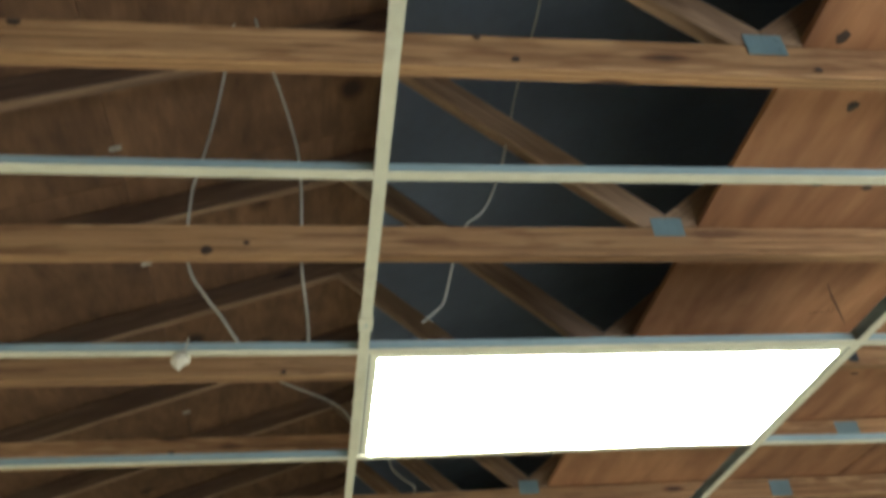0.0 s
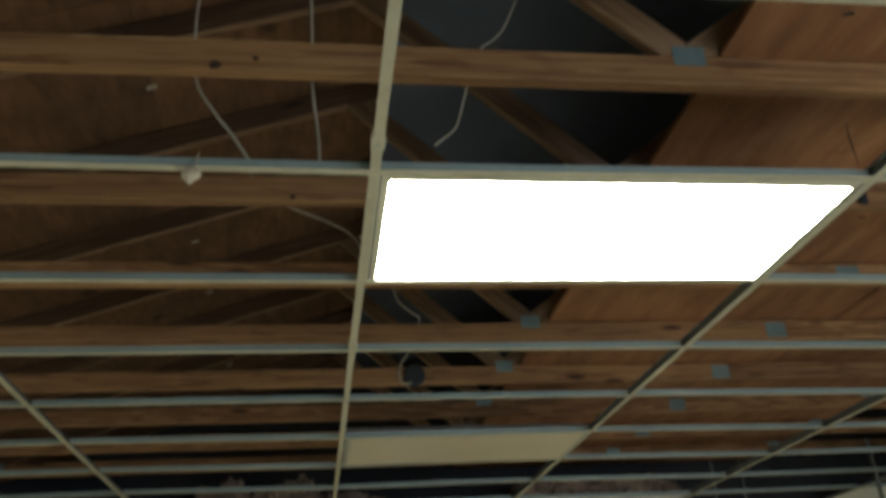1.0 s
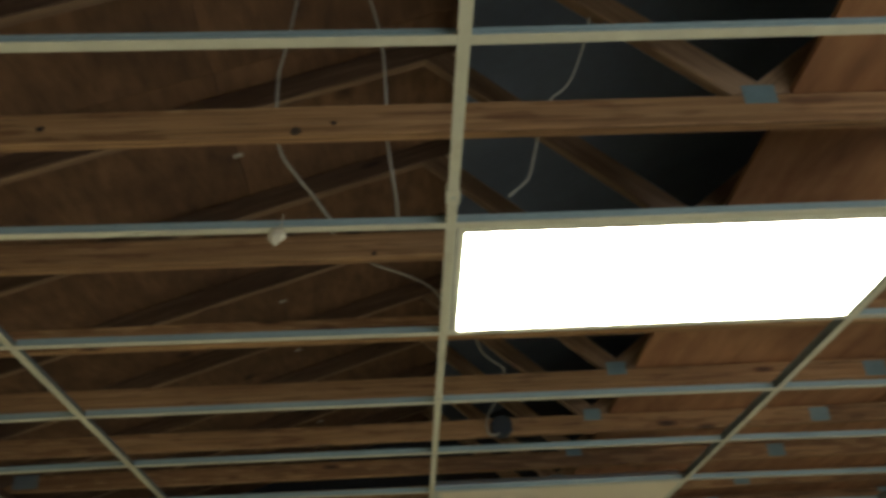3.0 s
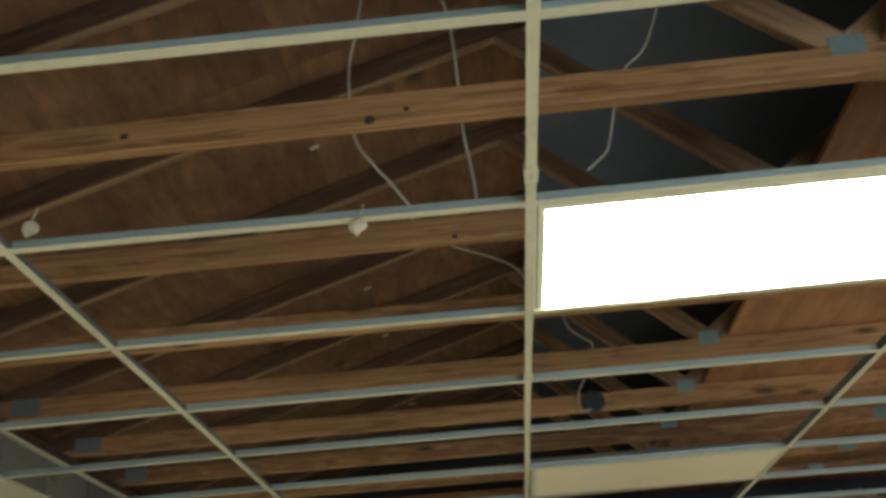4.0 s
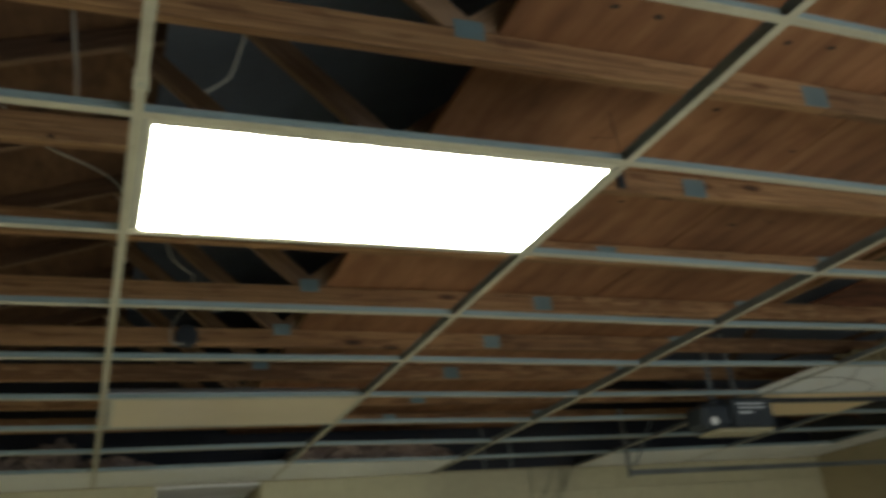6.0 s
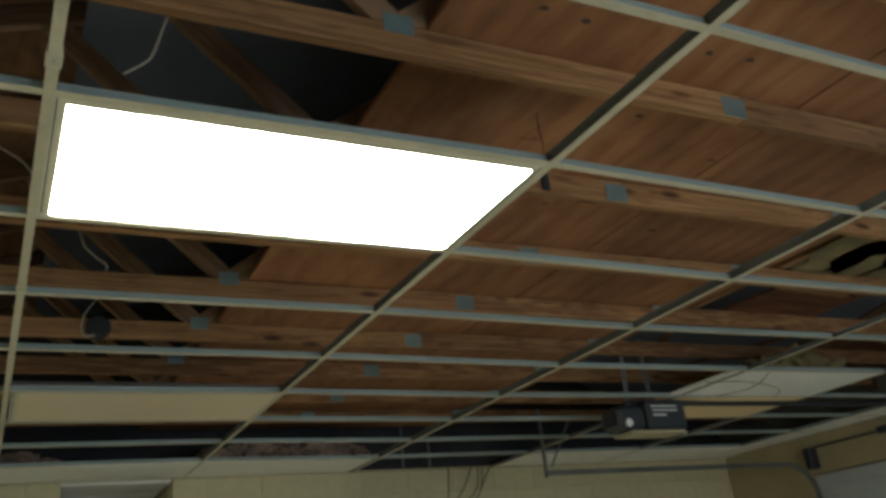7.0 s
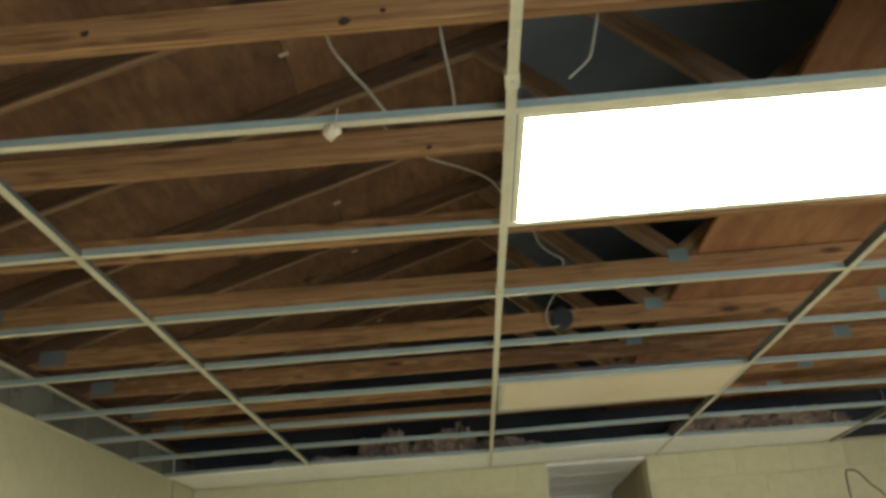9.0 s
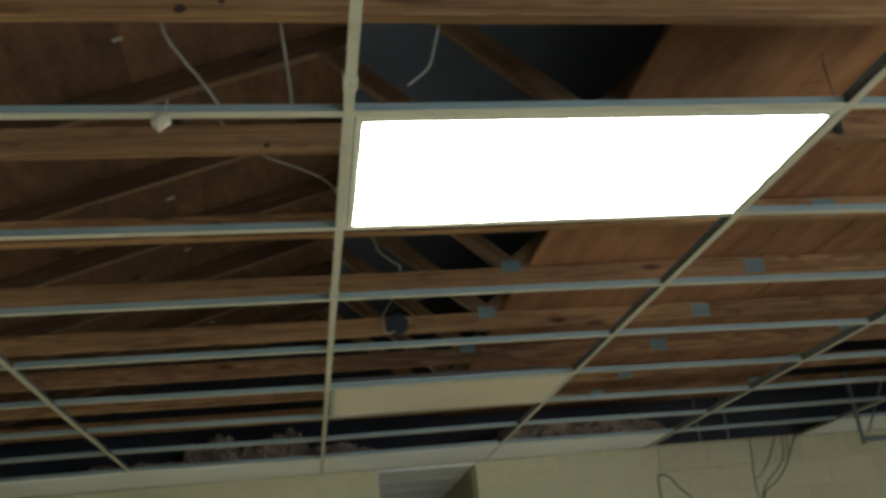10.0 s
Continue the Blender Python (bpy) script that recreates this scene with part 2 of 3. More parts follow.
def tube(points, radius, sides=6):
    """A round cable through the points, smoothed."""
    pts = [Vector(p) for p in points]
    fine = []
    for i in range(len(pts) - 1):
        p0, p1, p2, p3 = pts[max(i - 1, 0)], pts[i], pts[i + 1], pts[min(i + 2, len(pts) - 1)]
        for k in range(5):
            u = k / 5
            fine.append(0.5 * ((2 * p1) + (p2 - p0) * u + (2 * p0 - 5 * p1 + 4 * p2 - p3) * u * u + (3 * p1 - p0 - 3 * p2 + p3) * u ** 3))
    fine.append(pts[-1])
    bm, rings = bmesh.new(), []
    for i, p in enumerate(fine):
        d = (fine[min(i + 1, len(fine) - 1)] - fine[max(i - 1, 0)]).normalized()
        a = d.orthogonal().normalized() if not rings else (axis - d * axis.dot(d)).normalized()
        axis = a
        c = d.cross(a)
        rings.append([bm.verts.new(p + radius * (a * math.cos(2 * math.pi * k / sides) + c * math.sin(2 * math.pi * k / sides))) for k in range(sides)])
    for r, s in zip(rings, rings[1:]):
        for k in range(sides):
            f = bm.faces.new((r[k], r[(k + 1) % sides], s[(k + 1) % sides], s[k]))
            f.smooth = True
    bm.faces.new(rings[0][::-1])
    bm.faces.new(rings[-1])
    return bm


# ---- the shell ----
def structure(name, bm, mats, label, category, parent=None):
    return tagged(part(name, bm, mats, parent), label, category, kind="structure")


structure("floor", bmbox(WEST - 0.2, EAST + 0.2, SOUTH - 0.2, NORTH + 2.2, -0.15, 0.0), CONCRETE,
          "grey stained concrete garage floor slab", "floor")

# West wall: cream below the grid, a bare block course above it, wooden plates on top.
structure("wall_west", bmbox(WEST - 0.2, WEST, SOUTH, NORTH, 0.0, H + 0.012), CREAM,
          "cream painted block wall below the ceiling grid", "wall")
course = structure("wall_west_block_course", bmbox(WEST - 0.19, WEST - 0.012, SOUTH, NORTH, H + 0.013, 2.826), BLOCK,
                   "bare grey block course above the cream paint", "wall")
y = SOUTH
while y < NORTH - 0.1:
    part("block", bmbox(WEST - 0.011, WEST - 0.003, y + 0.005, min(y + 0.397, NORTH) - 0.005, H + 0.014, 2.825, 0.003), BLOCK, course)
    y += 0.4
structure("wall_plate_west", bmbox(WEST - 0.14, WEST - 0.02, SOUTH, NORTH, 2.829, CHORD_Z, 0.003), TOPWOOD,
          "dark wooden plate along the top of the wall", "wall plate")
bm = bmbox(WEST - 0.015, WEST + 0.012, SOUTH, 4.43, 2.828, 2.842, 0.002)
box(bm, WEST - 0.002, WEST + 0.010, 4.43, 4.444, H + 0.016, 2.842, 0.002)
structure("trim", bm, TEE_WHITE, "pale metal strip along the top of the wall", "trim")
structure("wall_seam", bmbox(WEST, WEST + 0.003, 4.428, 4.436, 0.0, H - 0.004), BLOCK, "dark seam down the cream wall", "trim")

# North wall with an alcove.
AX0, AX1 = 0.385, 1.12
bm = bmesh.new()
box(bm, WEST, AX0, NORTH, NORTH + 0.2, 0.0, H + 0.01)
box(bm, AX1, EAST, NORTH, NORTH + 0.2, 0.0, H + 0.01)
wall_n = structure("wall_north", bm, CREAM, "cream painted block wall with a recess", "wall")
block_me = {}
for row in range(4):
    z0 = H + 0.006 - 0.2 * (row + 1)
    x = WEST + 0.002 + (0.2 if row % 2 else 0.0)
    spans = [(WEST + 0.002, x)] if row % 2 else []
    while x < EAST - 0.05:
        spans.append((x, min(x + 0.4, EAST - 0.002)))
        x += 0.4
    for a, b in spans:
        for c, d in ((a, min(b, AX0)), (max(a, AX1), b)):
            if d - c < 0.03:
                continue
            key = round(d - c, 3)
            m = pose(c, NORTH + random.uniform(-0.0006, 0.0006), z0)
            if key not in block_me:
                ob = part("block", bmbox(0.003, key - 0.003, -0.006, -0.0005, 0.003, 0.197, 0.0022), CREAM, wall_n)
                ob.matrix_basis, block_me[key] = m, ob.data
            else:
                shared("block", block_me[key], wall_n, m)
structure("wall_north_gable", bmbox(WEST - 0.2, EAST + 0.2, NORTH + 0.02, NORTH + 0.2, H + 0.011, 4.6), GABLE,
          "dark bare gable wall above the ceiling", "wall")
bm = bmesh.new()
box(bm, AX0 - 0.1, AX0, NORTH + 0.201, NORTH + 1.9, 0.0, H)
box(bm, AX0 - 0.1, AX1 + 0.1, NORTH + 1.9, NORTH + 2.0, 0.0, H)
structure("alcove_wall", bm, WHITEBOARD, "white painted back of a recess", "wall")
structure("alcove_jamb", bmbox(AX1, AX1 + 0.1, NORTH + 0.201, NORTH + 1.9, 0.0, H), BROWNBOARD,
          "brown painted side of a recess", "wall")

# East wall with the garage door.
DOOR_Y0, DOOR_Y1, DOOR_TOP = -1.3, 3.92, 2.325
bm = bmesh.new()
box(bm, EAST, EAST + 0.2, SOUTH, DOOR_Y0, 0.0, H)
box(bm, EAST, EAST + 0.2, DOOR_Y1, NORTH + 0.2, 0.0, H)
box(bm, EAST, EAST + 0.2, DOOR_Y0, DOOR_Y1, DOOR_TOP, H)
structure("wall_east", bm, BROWNBOARD, "brown wooden wall and header round a garage door", "wall")
structure("wall_east_gable", bmbox(EAST, EAST + 0.2, SOUTH, NORTH, H + 0.001, 3.0), BLOCK, "dark wall above the ceiling grid", "wall")

# South wall behind the camera, with a wide window.
WX0, WX1, WZ0, WZ1 = 0.6, 5.2, 0.7, 2.2
bm = bmesh.new()
box(bm, WEST - 0.2, WX0, SOUTH - 0.2, SOUTH, 0.0, 4.6)
box(bm, WX1, EAST + 0.2, SOUTH - 0.2, SOUTH, 0.0, 4.6)
box(bm, WX0, WX1, SOUTH - 0.2, SOUTH, 0.0, WZ0)
box(bm, WX0, WX1, SOUTH - 0.2, SOUTH, WZ1, 4.6)
structure("wall_south", bm, SHELL, "drab painted wall with a wide window opening", "wall")
sun_area = bpy.data.lights.new("window_daylight", "AREA")
sun_area.shape, sun_area.size, sun_area.size_y = "RECTANGLE", WX1 - WX0, WZ1 - WZ0
sun_area.energy, sun_area.color = WINDOW_WATTS, (0.84, 0.94, 1.0)
lamp = new("window_daylight", sun_area)
lamp.matrix_world = look(((WX0 + WX1) / 2, SOUTH - 0.1, (WZ0 + WZ1) / 2), ((WX0 + WX1) / 2, 0, (WZ0 + WZ1) / 2))

# Roof: sheets of plywood on both slopes; an added dark sheet gives the shade near the ridge.
def slope_sheets(roof, mat, x0, x1, y0, y1, lift):
    """Roof sheets between two distances along x, on one slope."""
    th = 0.016
    x = x0
    while x < x1 - 0.01:
        xe = min(x + 1.16, x1)
        y = y0
        while y < y1 - 0.01:
            ye = min(y + 2.44, y1)
            g = 0.0012
            vs = []
            bm = bmesh.new()
            for dz in (0.0, th):
                for (a, b) in ((x + g, y + g), (xe - g, y + g), (xe - g, ye - g), (x + g, ye - g)):
                    vs.append(bm.verts.new((a, b, top_chord_z(a) + 0.094 + lift + dz)))
            for f in ((0, 3, 2, 1), (4, 5, 6, 7), (0, 1, 5, 4), (1, 2, 6, 5), (2, 3, 7, 6), (3, 0, 4, 7)):
                bm.faces.new([vs[i] for i in f])
            part("roof_sheet", bm, mat, roof)
            y = ye
        x = xe


SHADE_X = 0.13
# Unseen cover added above the sheets to keep the sky out of their gaps.
bm = bmesh.new()
for x0, x1 in ((WEST - 0.52, RIDGE_X), (RIDGE_X, 2 * RIDGE_X - WEST + 0.52)):
    q = [(x, y, top_chord_z(x) + 0.114 + dz) for dz in (0.0, 0.006) for x, y in ((x0, SOUTH - 0.22), (x1, SOUTH - 0.22), (x1, NORTH + 0.22), (x0, NORTH + 0.22))]
    vs = [bm.verts.new(c) for c in q]
    for f in ((0, 3, 2, 1), (4, 5, 6, 7), (0, 1, 5, 4), (1, 2, 6, 5), (2, 3, 7, 6), (3, 0, 4, 7)):
        bm.faces.new([vs[i] for i in f])
structure("roof_covering", bm, DARKSHEET, "unseen dark cover closing the gaps over the sheathing", "roof")
roof = tagged(empty("roof_deck", 0, 0, 0), "brown plywood roof sheathing seen from below", "roof", kind="structure")
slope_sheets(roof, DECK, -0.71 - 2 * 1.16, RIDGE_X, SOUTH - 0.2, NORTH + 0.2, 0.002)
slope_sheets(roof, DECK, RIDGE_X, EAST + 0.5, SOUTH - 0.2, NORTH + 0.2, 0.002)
# Steel clips at the sheet edges, midway between the trusses.
for y in TRUSS_Y[:-1]:
    bm = bmbox(-0.018, 0.018, -0.009, 0.009, -0.005, -0.001, 0.001)
    box(bm, -0.002, 0.002, -0.008, 0.008, -0.001, 0.012)
    ob = part("panel_clip", bm, CABLE, roof, "small pale sheathing clip")
    ob.matrix_basis = pose(-0.71, y + 0.325, top_chord_z(-0.71) + 0.096, 0, -18.4, 0)
# Dark sheet added for the ridge's shade under the top chords, a little slack between the trusses.
for x0, x1 in ((SHADE_X, RIDGE_X), (RIDGE_X, 2 * RIDGE_X - SHADE_X + 1.6)):
    bm = bmesh.new()
    ny = 60
    for dz in (0.0, 0.0015):
        rows = []
        for b in range(ny + 1):
            y = SOUTH + (NORTH - SOUTH) * b / ny
            sag = 0.012 * abs(math.sin(math.pi * (y + 0.018) / 0.61))
            rows.append([bm.verts.new((x, y, top_chord_z(x) - 0.006 - sag + dz)) for x in (x0, (x0 + x1) / 2, x1)])
        for p, q in zip(rows, rows[1:]):
            for a in range(2):
                bm.faces.new((p[a], p[a + 1], q[a + 1], q[a]))
    structure("roof_lining", bm, DARKSHEET, "dark sheet added as shade under the roof near the ridge", "roof lining")

# ---- trusses ----
def plate(name, parent, x, y, z, w, h, turn=0.0, mat=GALV):
    """A toothed steel connector plate on the face of a truss, facing south."""
    bm = bmesh.new()
    box(bm, -w / 2, w / 2, -0.0012, 0.0008, -h / 2, h / 2)
    nx, nz = max(2, int(w / 0.022)), max(2, int(h / 0.022))
    for i in range(nx):
        for k in range(nz):
            cx, cz = -w / 2 + w * (i + 0.5) / nx, -h / 2 + h * (k + 0.5) / nz
            box(bm, cx - 0.003, cx + 0.003, -0.0024, -0.001, cz - 0.006, cz + 0.006)
    ob = part(name, bm, mat, parent)
    ob.matrix_basis = pose(x, y, z, 0, turn, 0)
    return ob


def member(name, mat, parent, x0, z0, x1, z1, y, d=0.089, seed=0, cuts=()):
    """A straight truss member between two points of the truss's plane, on its centre line. cuts: (x, z, nx, nz), what lies on the normal's side is sawn off."""
    length = math.hypot(x1 - x0, z1 - z0)
    m = pose(x0, y, z0, 0, -math.degrees(math.atan2(z1 - z0, x1 - x0)), 0)
    bm = lumber(length, 0.038, d, 0.0012, seed)
    for px, pz, nx, nz in cuts:
        inv = m.inverted()
        r = bmesh.ops.bisect_plane(bm, geom=list(bm.verts) + list(bm.edges) + list(bm.faces), plane_co=inv @ Vector((px, y, pz)),
                                   plane_no=(inv.to_3x3() @ Vector((nx, 0, nz))).normalized(), clear_outer=True)
        rim = [e for e in r["geom_cut"] if isinstance(e, bmesh.types.BMEdge)]
        bmesh.ops.contextual_create(bm, geom=rim)
    ob = part(name, bm, mat, parent)
    ob.matrix_basis = m
    return ob


def truss(y, seed):
    root = empty("roof_truss", 0, y, CHORD_Z)
    tagged(root, "knotty pine roof truss with steel connector plates", "truss", "roof trusses")
    c = 0.0445
    east_end = 2 * RIDGE_X - WEST
    member("bottom_chord", CHORD, root, WEST - 0.1, c, 1.97, c, 0.0, seed=seed)
    member("bottom_chord", CHORD, root, 1.975, c, east_end + 0.3, c, 0.0, seed=seed + 1)
    zt = lambda x: top_chord_z(x) - CHORD_Z + 0.047
    # Sides in the darkened pine, undersides in paler web pine, as lit from below.
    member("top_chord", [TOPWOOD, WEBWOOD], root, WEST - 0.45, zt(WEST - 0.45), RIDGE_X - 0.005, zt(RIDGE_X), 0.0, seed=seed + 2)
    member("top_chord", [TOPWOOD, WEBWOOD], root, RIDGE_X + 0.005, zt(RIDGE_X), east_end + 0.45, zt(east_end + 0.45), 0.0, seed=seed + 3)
    # Webs: short one to the quarter point, long one to the ridge, mirrored on the east side.
    for s in (1, -1):
        mx = lambda x: x if s == 1 else 2 * RIDGE_X - x
        low = (0, 0.0905, 0, -1)
        top = 0.03
        k1 = (zt(top) - 0.05 - 0.120) / (0.76 - top)
        member("web", WEBWOOD, root, mx(0.76 + 0.12), 0.120 - 0.12 * k1, mx(top - 0.1), zt(top) - 0.05 + 0.1 * k1, 0.0, d=0.08, seed=seed + 4,
               cuts=(low, (mx(0.799), 0.1, s, 0), (mx(top), zt(top) - 0.049, -PITCH * s, 1)))
        k2 = 0.76
        member("web", WEBWOOD, root, mx(0.85 - 0.12), 0.115 - 0.12 * k2, mx(1.935), 0.115 + 1.095 * k2, 0.0, seed=seed + 5,
               cuts=(low, (mx(0.801), 0.1, -s, 0)))
        plate("truss_plate", root, mx(0.797), -0.0205, 0.088, 0.084, 0.058)
        # Heel plates by the wall wear the shaded steel colour.
        plate("truss_plate", root, mx(WEST + 0.06), -0.0205, 0.050, 0.13, 0.075, mat=STEEL_SHADED)
    member("king_post", WEBWOOD, root, RIDGE_X, 0.092, RIDGE_X, zt(RIDGE_X) - 0.065, 0.0, seed=seed + 6)
    plate("truss_plate", root, 1.935, -0.0205, 0.040, 0.095, 0.07)
    plate("truss_plate", root, RIDGE_X, -0.0205, zt(RIDGE_X) - 0.02, 0.16, 0.16)
    return root


trusses = []
for k, y in enumerate(TRUSS_Y):
    trusses.append(truss(y + random.uniform(-0.002, 0.002), 10 * k))

# Plywood laid on the bottom chords east of the first joint.
FLOOR_Z = CHORD_Z + 0.0905
sheets = []
k = 0
for i, (x0, x1) in enumerate(((0.881, 2.229), (2.238, 3.36))):
    y = SOUTH + 0.05 + 0.61 * i
    while y < NORTH - 0.15:
        ye = min(y + 2.436, NORTH - 0.05)
        ob = tagged(part("plywood_sheet", bmbox(-(ye - y) / 2, (ye - y) / 2, -(x1 - x0) / 2, (x1 - x0) / 2, 0, 0.018, 0.0015), PLY),
                    "knotty brown plywood sheet laid on the trusses", "plywood sheet", "attic floor sheets")
        ob.matrix_basis = pose((x0 + x1) / 2, (y + ye) / 2, FLOOR_Z, 0, 0, 90)
        sheets.append((ob, x0, x1, y, ye))
        y = ye + 0.004
        k += 1


def knot_mesh(rx, ry, seed):
    """A dark, slightly proud oval knot with a split, in the plane z = 0."""
    bm = bmesh.new()
    rnd = random.Random(seed)
    ring = [bm.verts.new((rx * (1 + rnd.uniform(-0.25, 0.25)) * math.cos(a), ry * (1 + rnd.uniform(-0.25, 0.25)) * math.sin(a), 0.0))
            for a in [2 * math.pi * q / 11 for q in range(11)]]
    mid = bm.verts.new((0, 0, -0.0012))
    for p, q in zip(ring, ring[1:] + ring[:1]):
        bm.faces.new((p, mid, q))
    return bm


# Dark knots in the plywood underside.
for q, (x, y, rx, ry) in enumerate(((1.13, -0.20, 0.014, 0.009), (1.27, -0.19, 0.016, 0.011), (1.71, -0.18, 0.013, 0.010), (1.86, -0.19, 0.016, 0.009), (1.73, 0.17, 0.016, 0.010),
                                    (2.40, 0.94, 0.024, 0.010), (1.08, -0.47, 0.013, 0.016), (0.955, -0.66, 0.016, 0.018), (1.78, 0.82, 0.018, 0.008), (2.2, 0.35, 0.02, 0.006))):
    for ob, x0, x1, y0, y1 in sheets:
        if x0 < x < x1 and y0 < y < y1:
            kn = part("knot", knot_mesh(rx, ry, q), KNOT, ob)
            kn.matrix_basis = ob.matrix_basis.inverted() @ pose(x, y, FLOOR_Z - 0.0006)
# Splits and a pencilled mark in the plywood underside.
for run in (((1.384, 0.245), (1.430, 0.312), (1.492, 0.389), (1.560, 0.476)), ((1.405, 0.407), (1.455, 0.400), (1.500, 0.391)),
            ((2.50, 0.86), (2.53, 0.884), (2.56, 0.892), (2.60, 0.889))):
    mid = run[len(run) // 2]
    for ob, x0, x1, y0, y1 in sheets:
        if x0 < mid[0] < x1 and y0 < mid[1] < y1:
            bm = bmesh.new()
            edge = []
            for q, (x, y) in enumerate(run):
                w = 0.0007 if q in (0, len(run) - 1) else 0.0017
                edge.append((bm.verts.new((x - w, y + w, 0)), bm.verts.new((x + w, y - w, 0)), bm.verts.new((x, y, -0.001))))
            for p, q in zip(edge, edge[1:]):
                bm.faces.new((p[0], q[0], q[2], p[2]))
                bm.faces.new((p[2], q[2], q[1], p[1]))
            kn = part("split", bm, KNOT, ob)
            kn.matrix_basis = ob.matrix_basis.inverted() @ pose(0, 0, FLOOR_Z - 0.0006)
# And in the bottom chords.
for root, x, z, r in ((trusses[6], -0.36, 0.013, 0.012), (trusses[6], -0.27, 0.034, 0.007), (trusses[6], -0.97, 0.040, 0.009), (trusses[5], 0.27, 0.02, 0.008),
                      (trusses[5], -0.64, 0.075, 0.010), (trusses[5], 0.89, 0.018, 0.008), (trusses[5], 0.20, 0.078, 0.007), (trusses[7], -0.2, 0.012, 0.008), (trusses[8], -0.6, 0.03, 0.009)):
    kn = part("knot", knot_mesh(r * 1.25, r, int(r * 1000)), KNOT, root)
    kn.matrix_basis = pose(x, -0.0212, z, -90, 0, 0)

cl = tagged(part("cable_clip", bmbox(-0.016, 0.016, -0.012, 0.0, -0.035, 0.03, 0.004), DARKMETAL), "small black clip fixed to a truss", "cable clip")
cl.location = (1.62, TRUSS_Y[7] - 0.0195, CHORD_Z + 0.045)

# ---- ceiling grid ----
grid = empty("ceiling_grid", 0, 0, H)
tagged(grid, "cream enamelled suspended ceiling grid with empty cells", "ceiling grid", kind="structure")
FL, WEBT, BULB = 0.012, 0.0014, 0.0035
TEE = [(-FL, 0), (FL, 0), (FL, 0.0018), (WEBT, 0.0022), (WEBT, 0.029), (BULB, 0.030), (BULB, 0.038), (-BULB, 0.038),
       (-BULB, 0.030), (-WEBT, 0.029), (-WEBT, 0.0022), (-FL, 0.0018)]
TEE_MATS = [0, 0, 1, 1, 1, 1, 1, 1, 1, 1, 1, 0]
CROSS = [(a, b if b < 0.01 else b - 0.013) for a, b in TEE]
# Each main tee hangs a little out of line: shift at y = 0, drift along y, height.
HANG = {-1: (-0.012, -0.0093, 0.007), 0: (0.0, -0.0055, 0.0), 1: (0.0, -0.0042, 0.002), 2: (-0.004, 0.008, -0.012), 3: (0.04, 0.012, -0.008), 4: (0.0, 0.0, 0.0)}


def tee_at(i, y):
    """Place of main tee i at y, as x and height; -2 and 5 are the side walls. The tee beside the lamp humps between its hangers."""
    if i == -2:
        return WEST, 0.0
    if i == 5:
        return EAST, 0.0
    dx, drift, dz = HANG[i]
    if i == 0:
        dz = -0.004 + 0.011 * math.exp(-((y - 1.5) / 0.75) ** 2)
    return BAY * i + dx + drift * (min(y, 2.6) if i < 0 else y), dz


def swept_tee(i, profile):
    """A main tee through its hangers, from wall to wall."""
    bm, rings = bmesh.new(), []
    ys = [SOUTH + 0.005 + (NORTH - SOUTH - 0.01) * k / 30 for k in range(31)]
    for y in ys:
        x, z = tee_at(i, y)
        rings.append([bm.verts.new((x + a, y, z + b)) for a, b in profile])
    n = len(profile)
    for p, q in zip(rings, rings[1:]):
        for k in range(n):
            bm.faces.new((p[k], p[(k + 1) % n], q[(k + 1) % n], q[k])).material_index = TEE_MATS[k]
    bm.faces.new(rings[0][::-1])
    bm.faces.new(rings[-1])
    bmesh.ops.recalc_face_normals(bm, faces=bm.faces)
    return bm


for i in HANG:
    # All but the tee beside the lamp carry the shaded web colour.
    part("main_tee", swept_tee(i, TEE if 0 <= i < 3 else CROSS), [TEE_WHITE, TEE_STEEL if i == 0 else STEEL_SHADED], grid)
for j in range(-6, 8):
    for i in range(-2, 5):
        y = CELL * j
        (xa, za), (xb, zb) = tee_at(i, y), tee_at(i + 1, y)
        xa += 0.0125 if i > -2 else 0.002
        xb -= 0.0125 if i < 4 else 0.002
        ob = part("cross_tee", extrude_profile(CROSS, xb - xa, TEE_MATS, "x"), [TEE_WHITE, TEE_STEEL], grid)
        ob.matrix_basis = pose(xa, y + random.uniform(-0.002, 0.002), za + random.uniform(0, 0.001), random.uniform(-0.6, 0.6),
                               -math.degrees(math.atan2(zb - za, xb - xa)), 0)
# Wall angles; the north one is thin and brown for the shadow line under the tiles.
part("wall_angle", bmbox(WEST + 0.001, WEST + 0.02, SOUTH, NORTH, -0.0035, -0.001), TEE_WHITE, grid)
part("wall_angle", bmbox(WEST, EAST, NORTH - 0.012, NORTH - 0.007, -0.008, -0.001), BROWNBOARD, grid)
# Splice sleeves on the main tee beside the lamp.
for yy in (-0.125, 1.16):
    bm = bmesh.new()
    box(bm, -0.0155, 0.0155, -0.026, 0.026, -0.0024, -0.0004, 0.0004)
    box(bm, -0.0145, -0.0125, -0.018, 0.018, -0.002, 0.022)
    box(bm, 0.0125, 0.0145, -0.018, 0.018, -0.002, 0.022)
    box(bm, -0.003, 0.003, -0.003, 0.003, -0.0036, -0.002, mat=1)
    box(bm, -0.0155, 0.0155, 0.012, 0.0132, -0.0028, -0.002, mat=1)
    ob = part("splice_sleeve", bm, [TEE_WHITE, TEE_STEEL], grid, "cream splice sleeve with a small screw")
    ob.matrix_basis = pose(tee_at(0, yy)[0], yy, tee_at(0, yy)[1])


